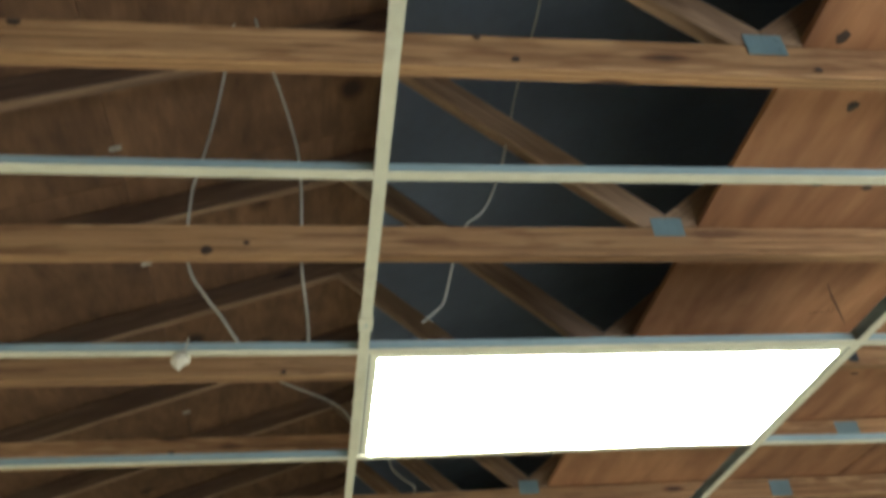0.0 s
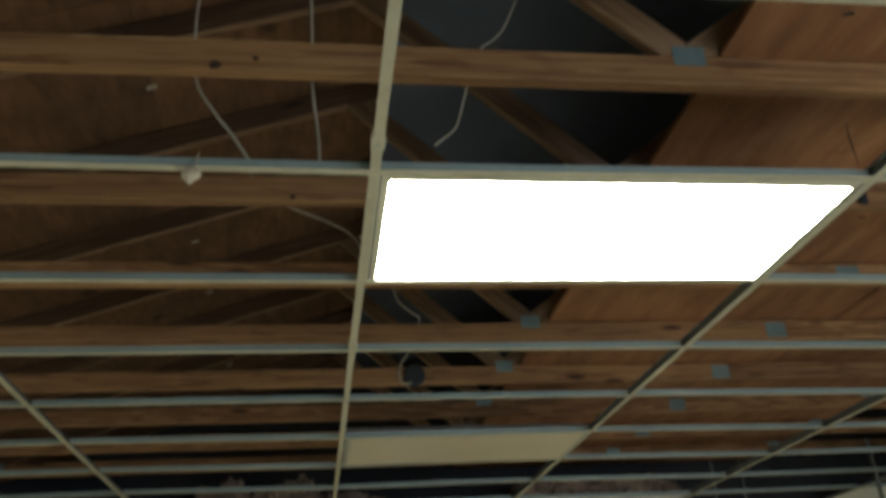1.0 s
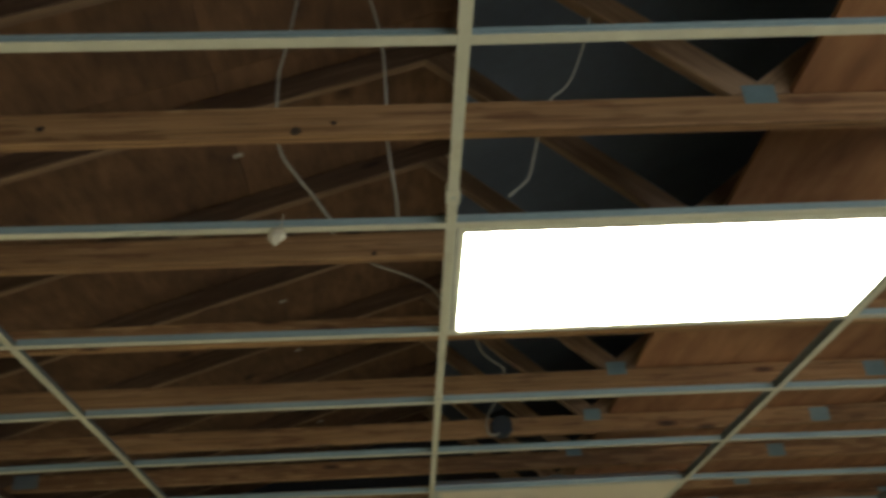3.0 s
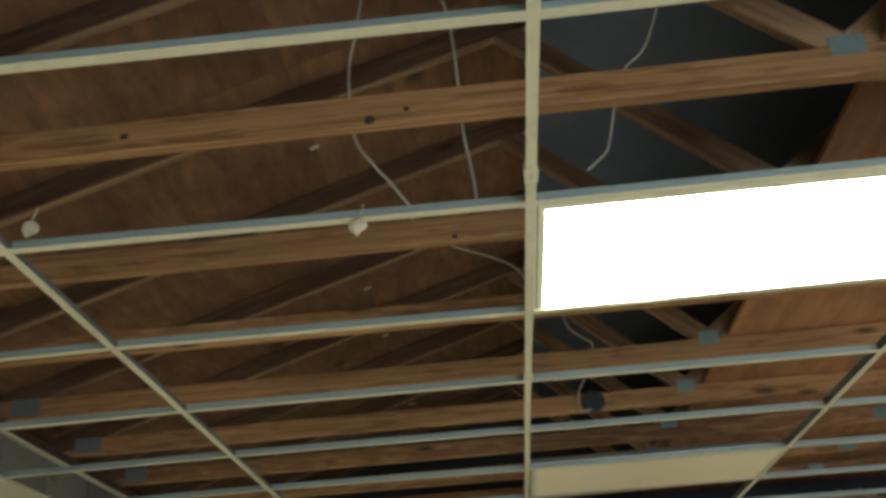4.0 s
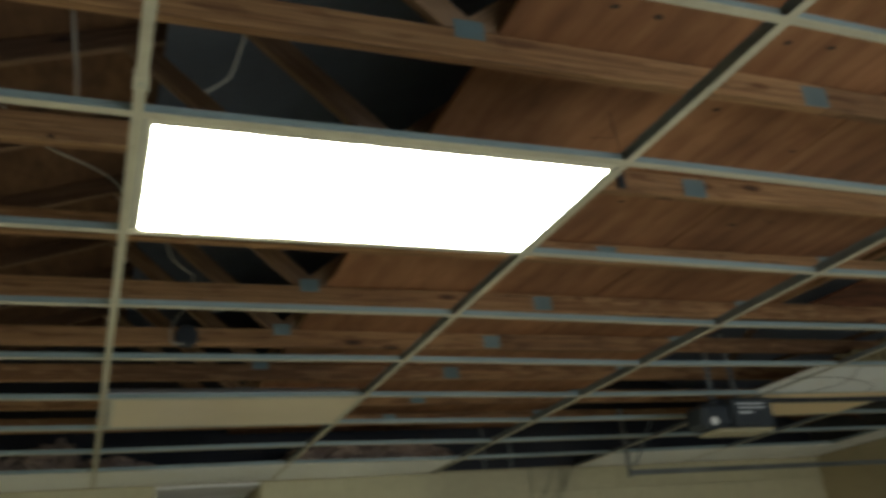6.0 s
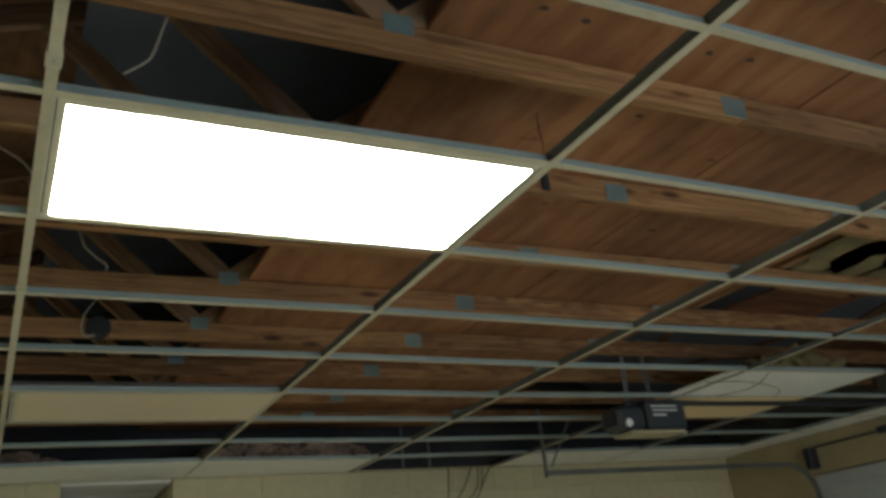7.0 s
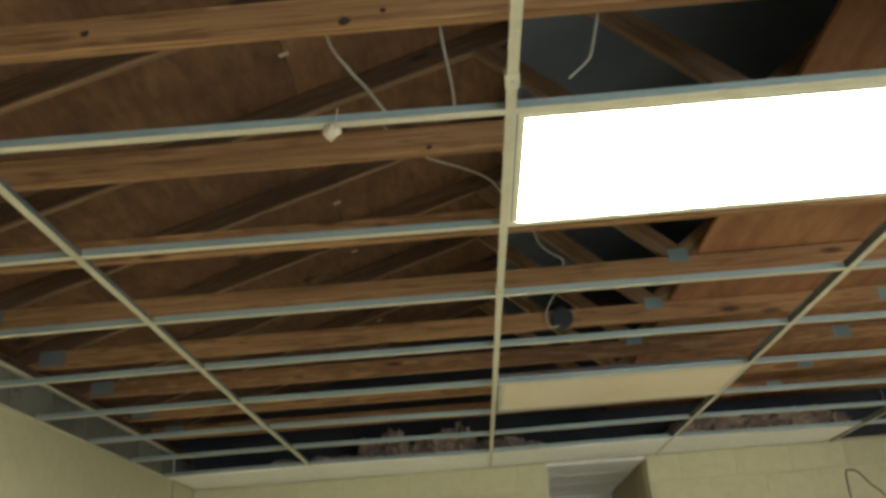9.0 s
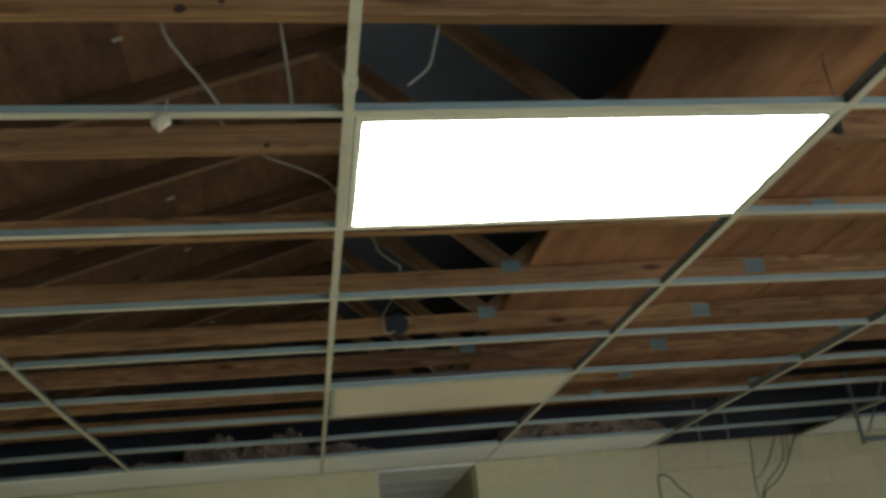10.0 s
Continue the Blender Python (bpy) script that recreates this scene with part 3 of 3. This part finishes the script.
# ---- troffers ----
def troffer(x0, y0, lit):
    root = empty("ceiling_light", x0 + BAY / 2, y0 + CELL / 2, H)
    tagged(root, "lit recessed fluorescent troffer with a prismatic lens" if lit else
           "unlit recessed fluorescent troffer with a yellowed lens", "ceiling light", "recessed ceiling lights")
    hx, hy = BAY / 2 - 0.006, CELL / 2 - 0.006
    bm = bmesh.new()
    # Housing: tapered steel pan, open below.
    lower = [bm.verts.new(v) for v in ((-hx, -hy, 0.004), (hx, -hy, 0.004), (hx, hy, 0.004), (-hx, hy, 0.004))]
    knee = [bm.verts.new(v) for v in ((-hx, -hy, 0.03), (hx, -hy, 0.03), (hx, hy, 0.03), (-hx, hy, 0.03))]
    top = [bm.verts.new(v) for v in ((-hx, -hy * 0.55, 0.085), (hx, -hy * 0.55, 0.085), (hx, hy * 0.55, 0.085), (-hx, hy * 0.55, 0.085))]
    for p, q in ((lower, knee), (knee, top)):
        for i in range(4):
            bm.faces.new((p[i], p[(i + 1) % 4], q[(i + 1) % 4], q[i]))
    bm.faces.new(top)
    bmesh.ops.recalc_face_normals(bm, faces=bm.faces)
    bmesh.ops.solidify(bm, geom=list(bm.faces), thickness=0.001)
    part("housing", bm, PAN, root)
    # Door frame: a broad strip on the hinge side, a thin lip on the latch side.
    ox, oy = hx - 0.0015, hy - 0.0015
    ax0, ax1, ay0, ay1 = -0.572, 0.579, -0.259, 0.290
    for a, b, c, d in ((-ox, ox, -oy, ay0), (-ox, ox, ay1, oy), (-ox, ax0, ay0, ay1), (ax1, ox, ay0, ay1)):
        part("door_frame", bmbox(a, b, c, d, 0.0032, 0.012, 0.0008), FRAME, root)
    # Black strips put in for the shade of the gap between frame and tee.
    for a in (-0.5945, 0.5915):
        part("gasket", bmbox(a, a + 0.003, -oy + 0.012, oy - 0.012, 0.0022, 0.0040), BLACK, root, "thin dark strip for the shaded gap beside the frame")
    part("lens", bmbox(ax0 + 0.0005, ax1 - 0.0005, ay0 + 0.0005, ay1 - 0.0005, 0.0040, 0.0105), LENS_ON if lit else LENS_OFF, root)
    return root


troffer(0, 0, True)
troffer(0, 4 * CELL, False)


# ---- ceiling tiles that are left ----
def tile(x0, x1, y0, y1, sag=0.0):
    """A lay-in tile on the tees, with a little sag."""
    bm = bmesh.new()
    nx, ny = 10, 5
    lo, hi = [], []
    for b in range(ny + 1):
        for a in range(nx + 1):
            u, v = a / nx, b / ny
            s = -sag * math.sin(math.pi * u) * (0.35 + 0.65 * math.sin(math.pi * v))
            x, y = x0 + (x1 - x0) * u, y0 + (y1 - y0) * v
            lo.append(bm.verts.new((x, y, s)))
            hi.append(bm.verts.new((x, y, s + 0.016)))
    W = nx + 1
    for b in range(ny):
        for a in range(nx):
            i = b * W + a
            bm.faces.new((lo[i], lo[i + W], lo[i + W + 1], lo[i + 1]))
            bm.faces.new((hi[i], hi[i + 1], hi[i + W + 1], hi[i + W]))
    edge = [a for a in range(W)] + [b * W + nx for b in range(1, ny + 1)] + [ny * W + a for a in range(nx - 1, -1, -1)] + [b * W for b in range(ny - 1, 0, -1)]
    for p, q in zip(edge, edge[1:] + edge[:1]):
        bm.faces.new((lo[p], lo[q], hi[q], hi[p]))
    ob = part("ceiling_tile", bm, TILE)
    ob.location = (0, 0, H + 0.0025)
    return tagged(ob, "off-white mineral fibre ceiling tile, slightly sagging", "ceiling tile", "remaining ceiling tiles")


y7 = CELL * 7
for i in (-2, -1, 0, 1, 3, 4):
    a, b = tee_at(i, 4.6)[0], tee_at(i + 1, 4.6)[0]
    tile(a + 0.005, b - 0.005, y7 + 0.005, NORTH - 0.004, 0.016)
tile(3 * BAY + 0.005, 4 * BAY - 0.005, 3 * CELL + 0.005, 4 * CELL - 0.005, 0.001)
tinted = tile(3 * BAY + 0.005, 4 * BAY - 0.005, 4 * CELL + 0.005, 5 * CELL - 0.005, 0.02)
tinted.data.materials[0] = TAN
tagged(tinted, "tan ceiling tile above the door opener")
for j in range(0, 7):
    tile(EAST - 0.40, EAST - 0.005, j * CELL + 0.005, (j + 1) * CELL - 0.005, 0.001)

# Support rail for the cut tiles along the east wall.
ob = part("cross_tee", extrude_profile(CROSS, 7 * CELL, TEE_MATS, "y"), [TEE_WHITE, TEE_STEEL], grid)
ob.matrix_basis = pose(EAST - 0.405, 0, -0.0005)

# ---- recess in the north wall ----
bm = bmbox(AX0 - 0.1, AX1 + 0.1, NORTH + 0.021, NORTH + 2.0, H + 0.0005, H + 0.0095)
soffit = structure("alcove_soffit", bm, WHITEBOARD, "white painted board soffit of a recess", "soffit")
y = NORTH + 0.03
k = 0
while y < NORTH + 1.85:
    w = 0.27
    part("board", bmbox(AX0 + 0.001, AX1 - 0.001, y + 0.006, y + w - 0.006, H - 0.024 + 0.004 * (k % 2), H, 0.003), WHITEBOARD, soffit)
    y += w
    k += 1

# ---- garage door on the east wall ----
door = empty("garage_door", EAST + 0.06, (DOOR_Y0 + DOOR_Y1) / 2, 0)
tagged(door, "closed pale enamelled sectional garage door", "garage door")
half = (DOOR_Y1 - DOOR_Y0) / 2 - 0.004
for k in range(4):
    z0 = 0.004 + k * 0.578
    bm = bmesh.new()
    box(bm, -0.02, 0.02, -half, half, z0, z0 + 0.5745, 0.004)
    for q in range(6):
        a = -half + 0.1 + q * (2 * half - 0.1) / 6
        box(bm, -0.026, -0.019, a, a + (2 * half - 0.1) / 6 - 0.1, z0 + 0.09, z0 + 0.48, 0.006)
    part("door_panel", bm, DOORSKIN, door)

TRACK_Y = 3.82
track = empty("door_track", 3.6, TRACK_Y, 2.42)
tagged(track, "dull steel garage door track hung from the trusses", "door track")
R = 0.3


def channel(points):
    """A C-shaped track swept along points of the plane y = 0."""
    bm = bmesh.new()
    sec = [(-0.014, -0.017), (0.014, -0.017), (0.014, 0.017), (-0.014, 0.017), (-0.014, 0.014), (0.011, 0.014), (0.011, -0.014), (-0.014, -0.014)]
    rings = []
    for i, p in enumerate(points):
        a, b = points[max(i - 1, 0)], points[min(i + 1, len(points) - 1)]
        d = Vector((b[0] - a[0], 0, b[1] - a[1])).normalized()
        n = Vector((-d.z, 0, d.x))
        rings.append([bm.verts.new(Vector((p[0], 0, p[1])) + n * v + Vector((0, u, 0))) for u, v in sec])
    for r, t2 in zip(rings, rings[1:]):
        for i in range(8):
            bm.faces.new((r[i], r[(i + 1) % 8], t2[(i + 1) % 8], t2[i]))
    bm.faces.new(rings[0][::-1])
    bm.faces.new(rings[-1])
    bmesh.ops.recalc_face_normals(bm, faces=bm.faces)
    return bm


xe = EAST - 0.08 - 3.6
pts = [(0, 0), (xe - R, -0.01)] + [(xe - R + R * math.sin(a), -0.01 - R + R * math.cos(a)) for a in [0.2 * q for q in range(1, 8)]] + [(xe, -0.01 - R), (xe, -2.3)]
part("rail", channel(pts), IRON, track)
bm = bmesh.new()
box(bm, 0.0, 0.02, 0.015, 0.018, -0.03, 0.475)
box(bm, 0.0, 0.003, 0.015, 0.035, -0.03, 0.475)
part("hanger", bm, IRON, track)
bm = box(bmesh.new(), -0.008, 0.008, 0.019, 0.022, 0.05, 0.46, m=pose(0.03, 0, 0, 0, 32, 0))
part("brace", bm, IRON, track)
for z in (-0.45, -1.2):
    part("bracket", bmbox(xe - 0.02, xe + 0.079, 0.02, 0.06, z, z + 0.05, 0.004), IRON, track)
bm = bmesh.new()
box(bm, xe - 0.02, xe + 0.078, -0.03, 0.05, -0.06, 0.12, 0.008)
part("bearing_plate", bm, DARKMETAL, track, "dark bearing plate")
bm = bmesh.new()
box(bm, xe + 0.05, xe + 0.066, -0.70, -0.031, 0.115, 0.131, 0.004)
box(bm, xe + 0.02, xe + 0.078, -0.80, -0.70, 0.10, 0.155, 0.006)
part("torsion_bar", bm, DARKMETAL, track, "dark bar with an end block")

# ---- garage door opener ----
OX, OY, OZ = 3.335, 2.44, 2.450
opener = empty("door_opener", OX, OY, OZ)
tagged(opener, "black garage door opener hung on steel straps", "door opener")
part("body", bmbox(0.13, 0.43, 0.0, 0.22, 0.0, 0.175, 0.014), BLACK, opener)
cap = part("end_cover", bmbox(-0.08, 0.128, 0.01, 0.21, 0.003, 0.15, 0.03), BLACK, opener)
bm = bmesh.new()
bmesh.ops.create_cone(bm, cap_ends=True, segments=20, radius1=0.026, radius2=0.022, depth=0.012)
ob = part("lamp_cover", bm, LAMPCAP, cap, "small frosted lamp cover")
ob.matrix_basis = pose(-0.015, 0.006, 0.04, 90, 0, 0)
part("diffuser", bmbox(0.0, 0.42, 0.015, 0.205, -0.022, -0.001, 0.008), AMBER, opener, "pale plastic diffuser")
for k, (a, b, z) in enumerate(((0.16, 0.36, 0.132), (0.17, 0.36, 0.108), (0.17, 0.27, 0.078))):
    part("print_bar", bmbox(a, b, -0.0022, -0.0005, z, z + (0.009 if k < 2 else 0.012)), PALEINK, opener, "plain pale bar of unreadable print")
part("rail", bmbox(0.40, EAST - OX - 0.005, 0.09, 0.125, 0.166, 0.192, 0.003), DARKMETAL, opener, "dark steel drive rail")
for a, lean in ((0.08, 3), (0.27, -2)):
    bm = bmesh.new()
    box(bm, -0.016, 0.016, -0.0015, 0.0015, 0.0, 0.48)
    for q in range(15):
        box(bm, -0.004, 0.004, -0.0022, -0.0014, 0.02 + q * 0.03, 0.034 + q * 0.03, mat=1)
    ob = part("strap", bm, [IRON, BLACK], opener, "dull perforated steel strap")
    ob.matrix_basis = pose(a, 0.11, 0.13, 0, lean, 0)
bm = bmbox(0.06, 0.30, 0.10, 0.12, 0.174, 0.193, 0.002)
part("strap_bar", bm, DARKMETAL, opener)


# ---- cables and scraps in the roof space ----
def cable(name, pts, r, mat, label, group=""):
    return tagged(part(name, tube(pts, r), mat), label, "cable", group)


LOOSE = "thin off-white cable hanging loose from the roof"
for pts, r in (
        (((-0.31, -0.15, 3.80), (-0.325, -0.10, 3.74), (-0.345, -0.04, 3.60), (-0.37, -0.01, 3.38), (-0.395, 0.0, 3.215), (-0.418, 0.028, 3.117), (-0.41, 0.034, 2.92),
          (-0.36, 0.034, 2.82), (-0.325, 0.033, 2.77), (-0.278, 0.026, 2.69), (-0.265, 0.010, 2.668)), 0.0038),
        (((-0.32, -0.15, 3.80), (-0.296, -0.10, 3.74), (-0.225, 0.0, 3.55), (-0.18, 0.0, 3.38), (-0.148, 0.0, 3.21), (-0.141, 0.03, 3.03), (-0.14, 0.034, 2.91), (-0.125, 0.034, 2.76),
          (-0.122, 0.026, 2.69), (-0.122, 0.010, 2.668)), 0.0038),
        (((0.58, -0.13, 3.97), (0.565, -0.10, 3.80), (0.52, -0.04, 3.65), (0.478, 0.0, 3.53), (0.43, 0.0, 3.36), (0.392, 0.0, 3.22), (0.35, 0.02, 3.115), (0.32, 0.03, 3.07), (0.279, 0.032, 3.035),
          (0.25, 0.034, 2.97), (0.23, 0.034, 2.90), (0.205, 0.034, 2.81), (0.19, 0.034, 2.785), (0.165, 0.034, 2.762), (0.145, 0.034, 2.745)), 0.0031),
        (((-0.34, 0.67, 3.05), (-0.28, 0.67, 2.98), (-0.21, 0.66, 2.92), (-0.09, 0.63, 2.85), (-0.02, 0.61, 2.79), (0.02, 0.61, 2.70)), 0.0032),
        (((0.12, 1.85, 3.70), (0.15, 1.80, 3.40), (0.185, 1.78, 3.18), (0.205, 1.78, 3.11), (0.219, 1.78, 3.072), (0.269, 1.78, 3.025), (0.295, 1.78, 3.008), (0.303, 1.785, 2.985), (0.31, 2.08, 3.01),
          (0.33, 2.34, 3.075), (0.312, 2.375, 3.05), (0.277, 2.375, 2.995), (0.265, 2.375, 2.935), (0.28, 2.375, 2.893), (0.33, 2.38, 2.90)), 0.0044)):
    cable("cable", pts, r, CABLE, LOOSE, "loose cables")
# Dark octagonal junction box on the face of a truss.
jb = empty("junction_box", 0.34, 2.40, 2.94)
tagged(jb, "dark steel junction box fixed to a truss", "junction box")
bm = bmesh.new()
bmesh.ops.create_cone(bm, cap_ends=True, segments=8, radius1=0.058, radius2=0.055, depth=0.046)
bmesh.ops.bevel(bm, geom=list(bm.edges), offset=0.004, segments=1, affect="EDGES")
ob = part("box", bm, DARKMETAL, jb)
ob.matrix_basis = pose(0, 0.002, 0, 90, 22, 0)
bm = bmesh.new()
bmesh.ops.create_cone(bm, cap_ends=True, segments=8, radius1=0.052, radius2=0.052, depth=0.003)
ob = part("cover", bm, DARKMETAL, jb)
ob.matrix_basis = pose(0, -0.0225, 0, 90, 22, 0)


def lump(name, x, y, z, sx, sy, sz, mat, label, category, seed, rough=0.35, group=""):
    """A torn, fibrous clump that sits on z."""
    bm = bmesh.new()
    bmesh.ops.create_icosphere(bm, subdivisions=4, radius=1.0)
    off = Vector((seed * 3.1, seed * 1.7, seed * 0.9))
    for v in bm.verts:
        d = v.co.normalized()
        k = 1 + rough * (noise.noise(d * 1.3 + off) + 0.7 * noise.noise(d * 3.4 + off) + 0.5 * noise.noise(d * 8 + off) + 0.35 * noise.noise(d * 19 + off))
        v.co = Vector((d.x * sx * k, d.y * sy * k, max(d.z * k, -0.35) * sz))
    low = min(v.co.z for v in bm.verts)
    for v in bm.verts:
        v.co.z -= low
    ob = part(name, bm, mat)
    ob.location = (x, y, z)
    return tagged(ob, label, category, group)


# Foam scraps stuck on the grid.
for x, y, z, sd in ((-0.396, -0.010, 2.595, 4), (-1.19, 0.01, 2.69, 9)):
    sc = empty("foam_scrap", x, y, z)
    tagged(sc, "pale scrap of foam stuck to the ceiling grid", "foam scrap", "foam scraps")
    bm = bmesh.new()
    bmesh.ops.create_icosphere(bm, subdivisions=4, radius=1.0)
    for v in bm.verts:
        d = v.co.copy()
        k = 1 + 0.22 * noise.noise(d * 1.8 + Vector((sd, 0, 0))) + 0.12 * noise.noise(d * 5 + Vector((0, sd, 0)))
        # Flat above, narrowing to a blunt point below.
        taper = 1.0 if d.z > -0.25 else max(0.3, 1 + 0.8 * (d.z + 0.25))
        v.co = Vector((d.x * 0.019 * k * taper + 0.004 * min(d.z, 0), d.y * 0.015 * k * taper, 0.014 + (min(d.z, 0.7) * 0.018 if d.z > 0 else d.z * 0.026 * k)))
    for f in bm.faces:
        f.smooth = True
    ob = part("foam", bm, PUFF, sc)
    ob.location = (0, 0, 0.022)
    ob = part("stem", tube([(0.0, -0.014, 0.03), (0.010, -0.012, 0.055), (0.014, -0.008, 0.086)], 0.0017), PUFF, sc)

# Fallen insulation on the backs of the tiles along the north wall.
rnd = random.Random(5)
for k, (x, w, h) in enumerate(((-1.42, 0.10, 0.06), (-1.20, 0.12, 0.07), (-1.00, 0.14, 0.06), (-0.84, 0.10, 0.16), (-0.68, 0.11, 0.21), (-0.52, 0.09, 0.12), (-0.36, 0.10, 0.17), (-0.22, 0.09, 0.22),
                               (-0.06, 0.10, 0.09), (0.10, 0.12, 0.10), (0.27, 0.10, 0.06), (1.30, 0.10, 0.09), (1.44, 0.12, 0.12), (1.60, 0.13, 0.13), (1.76, 0.12, 0.11), (1.90, 0.12, 0.14), (2.06, 0.13, 0.12), (2.20, 0.11, 0.13), (2.33, 0.09, 0.09))):
    lump("insulation_clump", x, 4.44 + rnd.uniform(-0.06, 0.07), H + 0.02, w, 0.10, h * 0.75, FLUFF, "dusty brown clump of fallen insulation", "insulation", k, 0.42,
         "fallen insulation")
for k, (x, y, w) in enumerate(((4.22, 2.12, 0.17), (4.46, 2.08, 0.2), (4.70, 2.16, 0.16))):
    lump("insulation_clump", x, y, H + 0.021, w, 0.12, 0.12, YELLOWFLUFF, "yellow clump of glass wool on a ceiling tile", "insulation", k + 30, 0.55, "fallen insulation")

# Batts of glass wool, battens and a board left lying beyond the plywood.
for k, (x, y, w) in enumerate(((3.62, 0.92, 0.20), (3.86, 0.98, 0.24), (4.16, 0.90, 0.26), (4.30, 0.30, 0.24))):
    lump("insulation_batt", x, y, CHORD_Z + 0.0895, w, 0.37, 0.10, YELLOWFLUFF, "torn yellow glass wool batt lying across the trusses", "insulation", k + 50, 0.45, "glass wool batts")
for x0, y0, x1, y1, w in ((3.395, 1.95, 3.49, 0.55, 0.055), (3.45, 0.50, 3.43, -0.70, 0.05)):
    l = math.hypot(x1 - x0, y1 - y0)
    ob = tagged(part("batten", lumber(l, w, 0.02, 0.001, 71), CHORD), "tan wooden batten lying along the plywood edge", "batten", "attic battens")
    ob.matrix_basis = pose(x0, y0, CHORD_Z + 0.102, 0, 0, math.degrees(math.atan2(y1 - y0, x1 - x0)))
board = tagged(part("loose_board", bmbox(-0.36, 0.36, -0.34, 0.34, 0.0, 0.015, 0.002), REDPLY), "reddish plywood offcut lying across two trusses", "board")
board.matrix_basis = pose(4.02, 1.525, CHORD_Z + 0.0915, 0, 0, 4)
part("edge_strip", bmbox(-0.38, 0.20, -0.10, -0.06, -0.010, -0.0005, 0.001), CHORD, board, "tan wooden strip")

# Offcuts east of the plywood.
for (x, y, a, l) in ((3.62, 2.30, 62, 0.8), (4.55, 1.1, 70, 0.85), (4.6, 2.2, 110, 0.8)):
    ob = tagged(part("timber_offcut", lumber(l, 0.06, 0.02, 0.001, int(x * 100)), TOPWOOD), "dark timber offcut lying on the trusses", "timber offcut", "timber offcuts")
    ob.matrix_basis = pose(x, y, CHORD_Z + 0.101, 0, 0, a)

# Thin wires drooping under the tile beside the opener.
for pts in (((3.64, 2.10, 2.646), (3.85, 2.02, 2.632), (4.10, 2.05, 2.618), (4.35, 2.20, 2.626), (4.52, 2.425, 2.645)),
            ((3.90, 1.85, 2.646), (4.00, 2.02, 2.628), (4.05, 2.20, 2.630), (4.02, 2.425, 2.645))):
    cable("bell_wire", pts, 0.0022, DARKCABLE, "thin dark wire drooping under a ceiling tile", "drooping wires")

# ---- cables on the north wall ----
WALLW = "thin brown cable hanging against the cream wall"
yw = NORTH - 0.012
for pts in (((3.34, yw, 2.66), (3.33, yw, 2.50), (3.31, yw, 2.38), (3.31, yw, 2.20), (3.32, yw, 2.0)),
            ((3.56, yw, 2.66), (3.48, yw, 2.50), (3.40, yw, 2.40), (3.335, yw, 2.34)),
            ((3.62, yw, 2.66), (3.60, yw, 2.50), (3.54, yw, 2.42), (3.36, yw, 2.25), (3.33, yw, 2.0)),
            ((3.66, yw, 2.66), (3.63, yw, 2.47), (3.49, yw, 2.31), (3.37, yw, 2.23), (3.34, yw, 2.0)),
            ((3.76, yw, 2.68), (3.68, yw, 2.56), (3.62, yw, 2.45))):
    cable("wall_cable", pts, 0.0042, DARKCABLE, WALLW, "wall cables")
cable("wall_cable", [(2.52, yw, 2.10), (2.525, yw, 2.28), (2.53, yw, 2.41), (2.56, yw, 2.43), (2.62, yw, 2.41), (2.68, yw, 2.33), (2.76, yw, 2.25), (2.85, yw, 2.1)], 0.006, DARKCABLE,
      "thin brown cable looped on the cream wall", "wall cables")
for x in (2.94, 3.18):
    ob = tagged(part("conduit", tube([(x, NORTH + 0.006, 2.664), (x + 0.003, NORTH + 0.006, 2.9), (x, NORTH + 0.006, 3.2)], 0.011, 8), IRON),
                "dull steel conduit running up from the wall top", "conduit", "conduits")
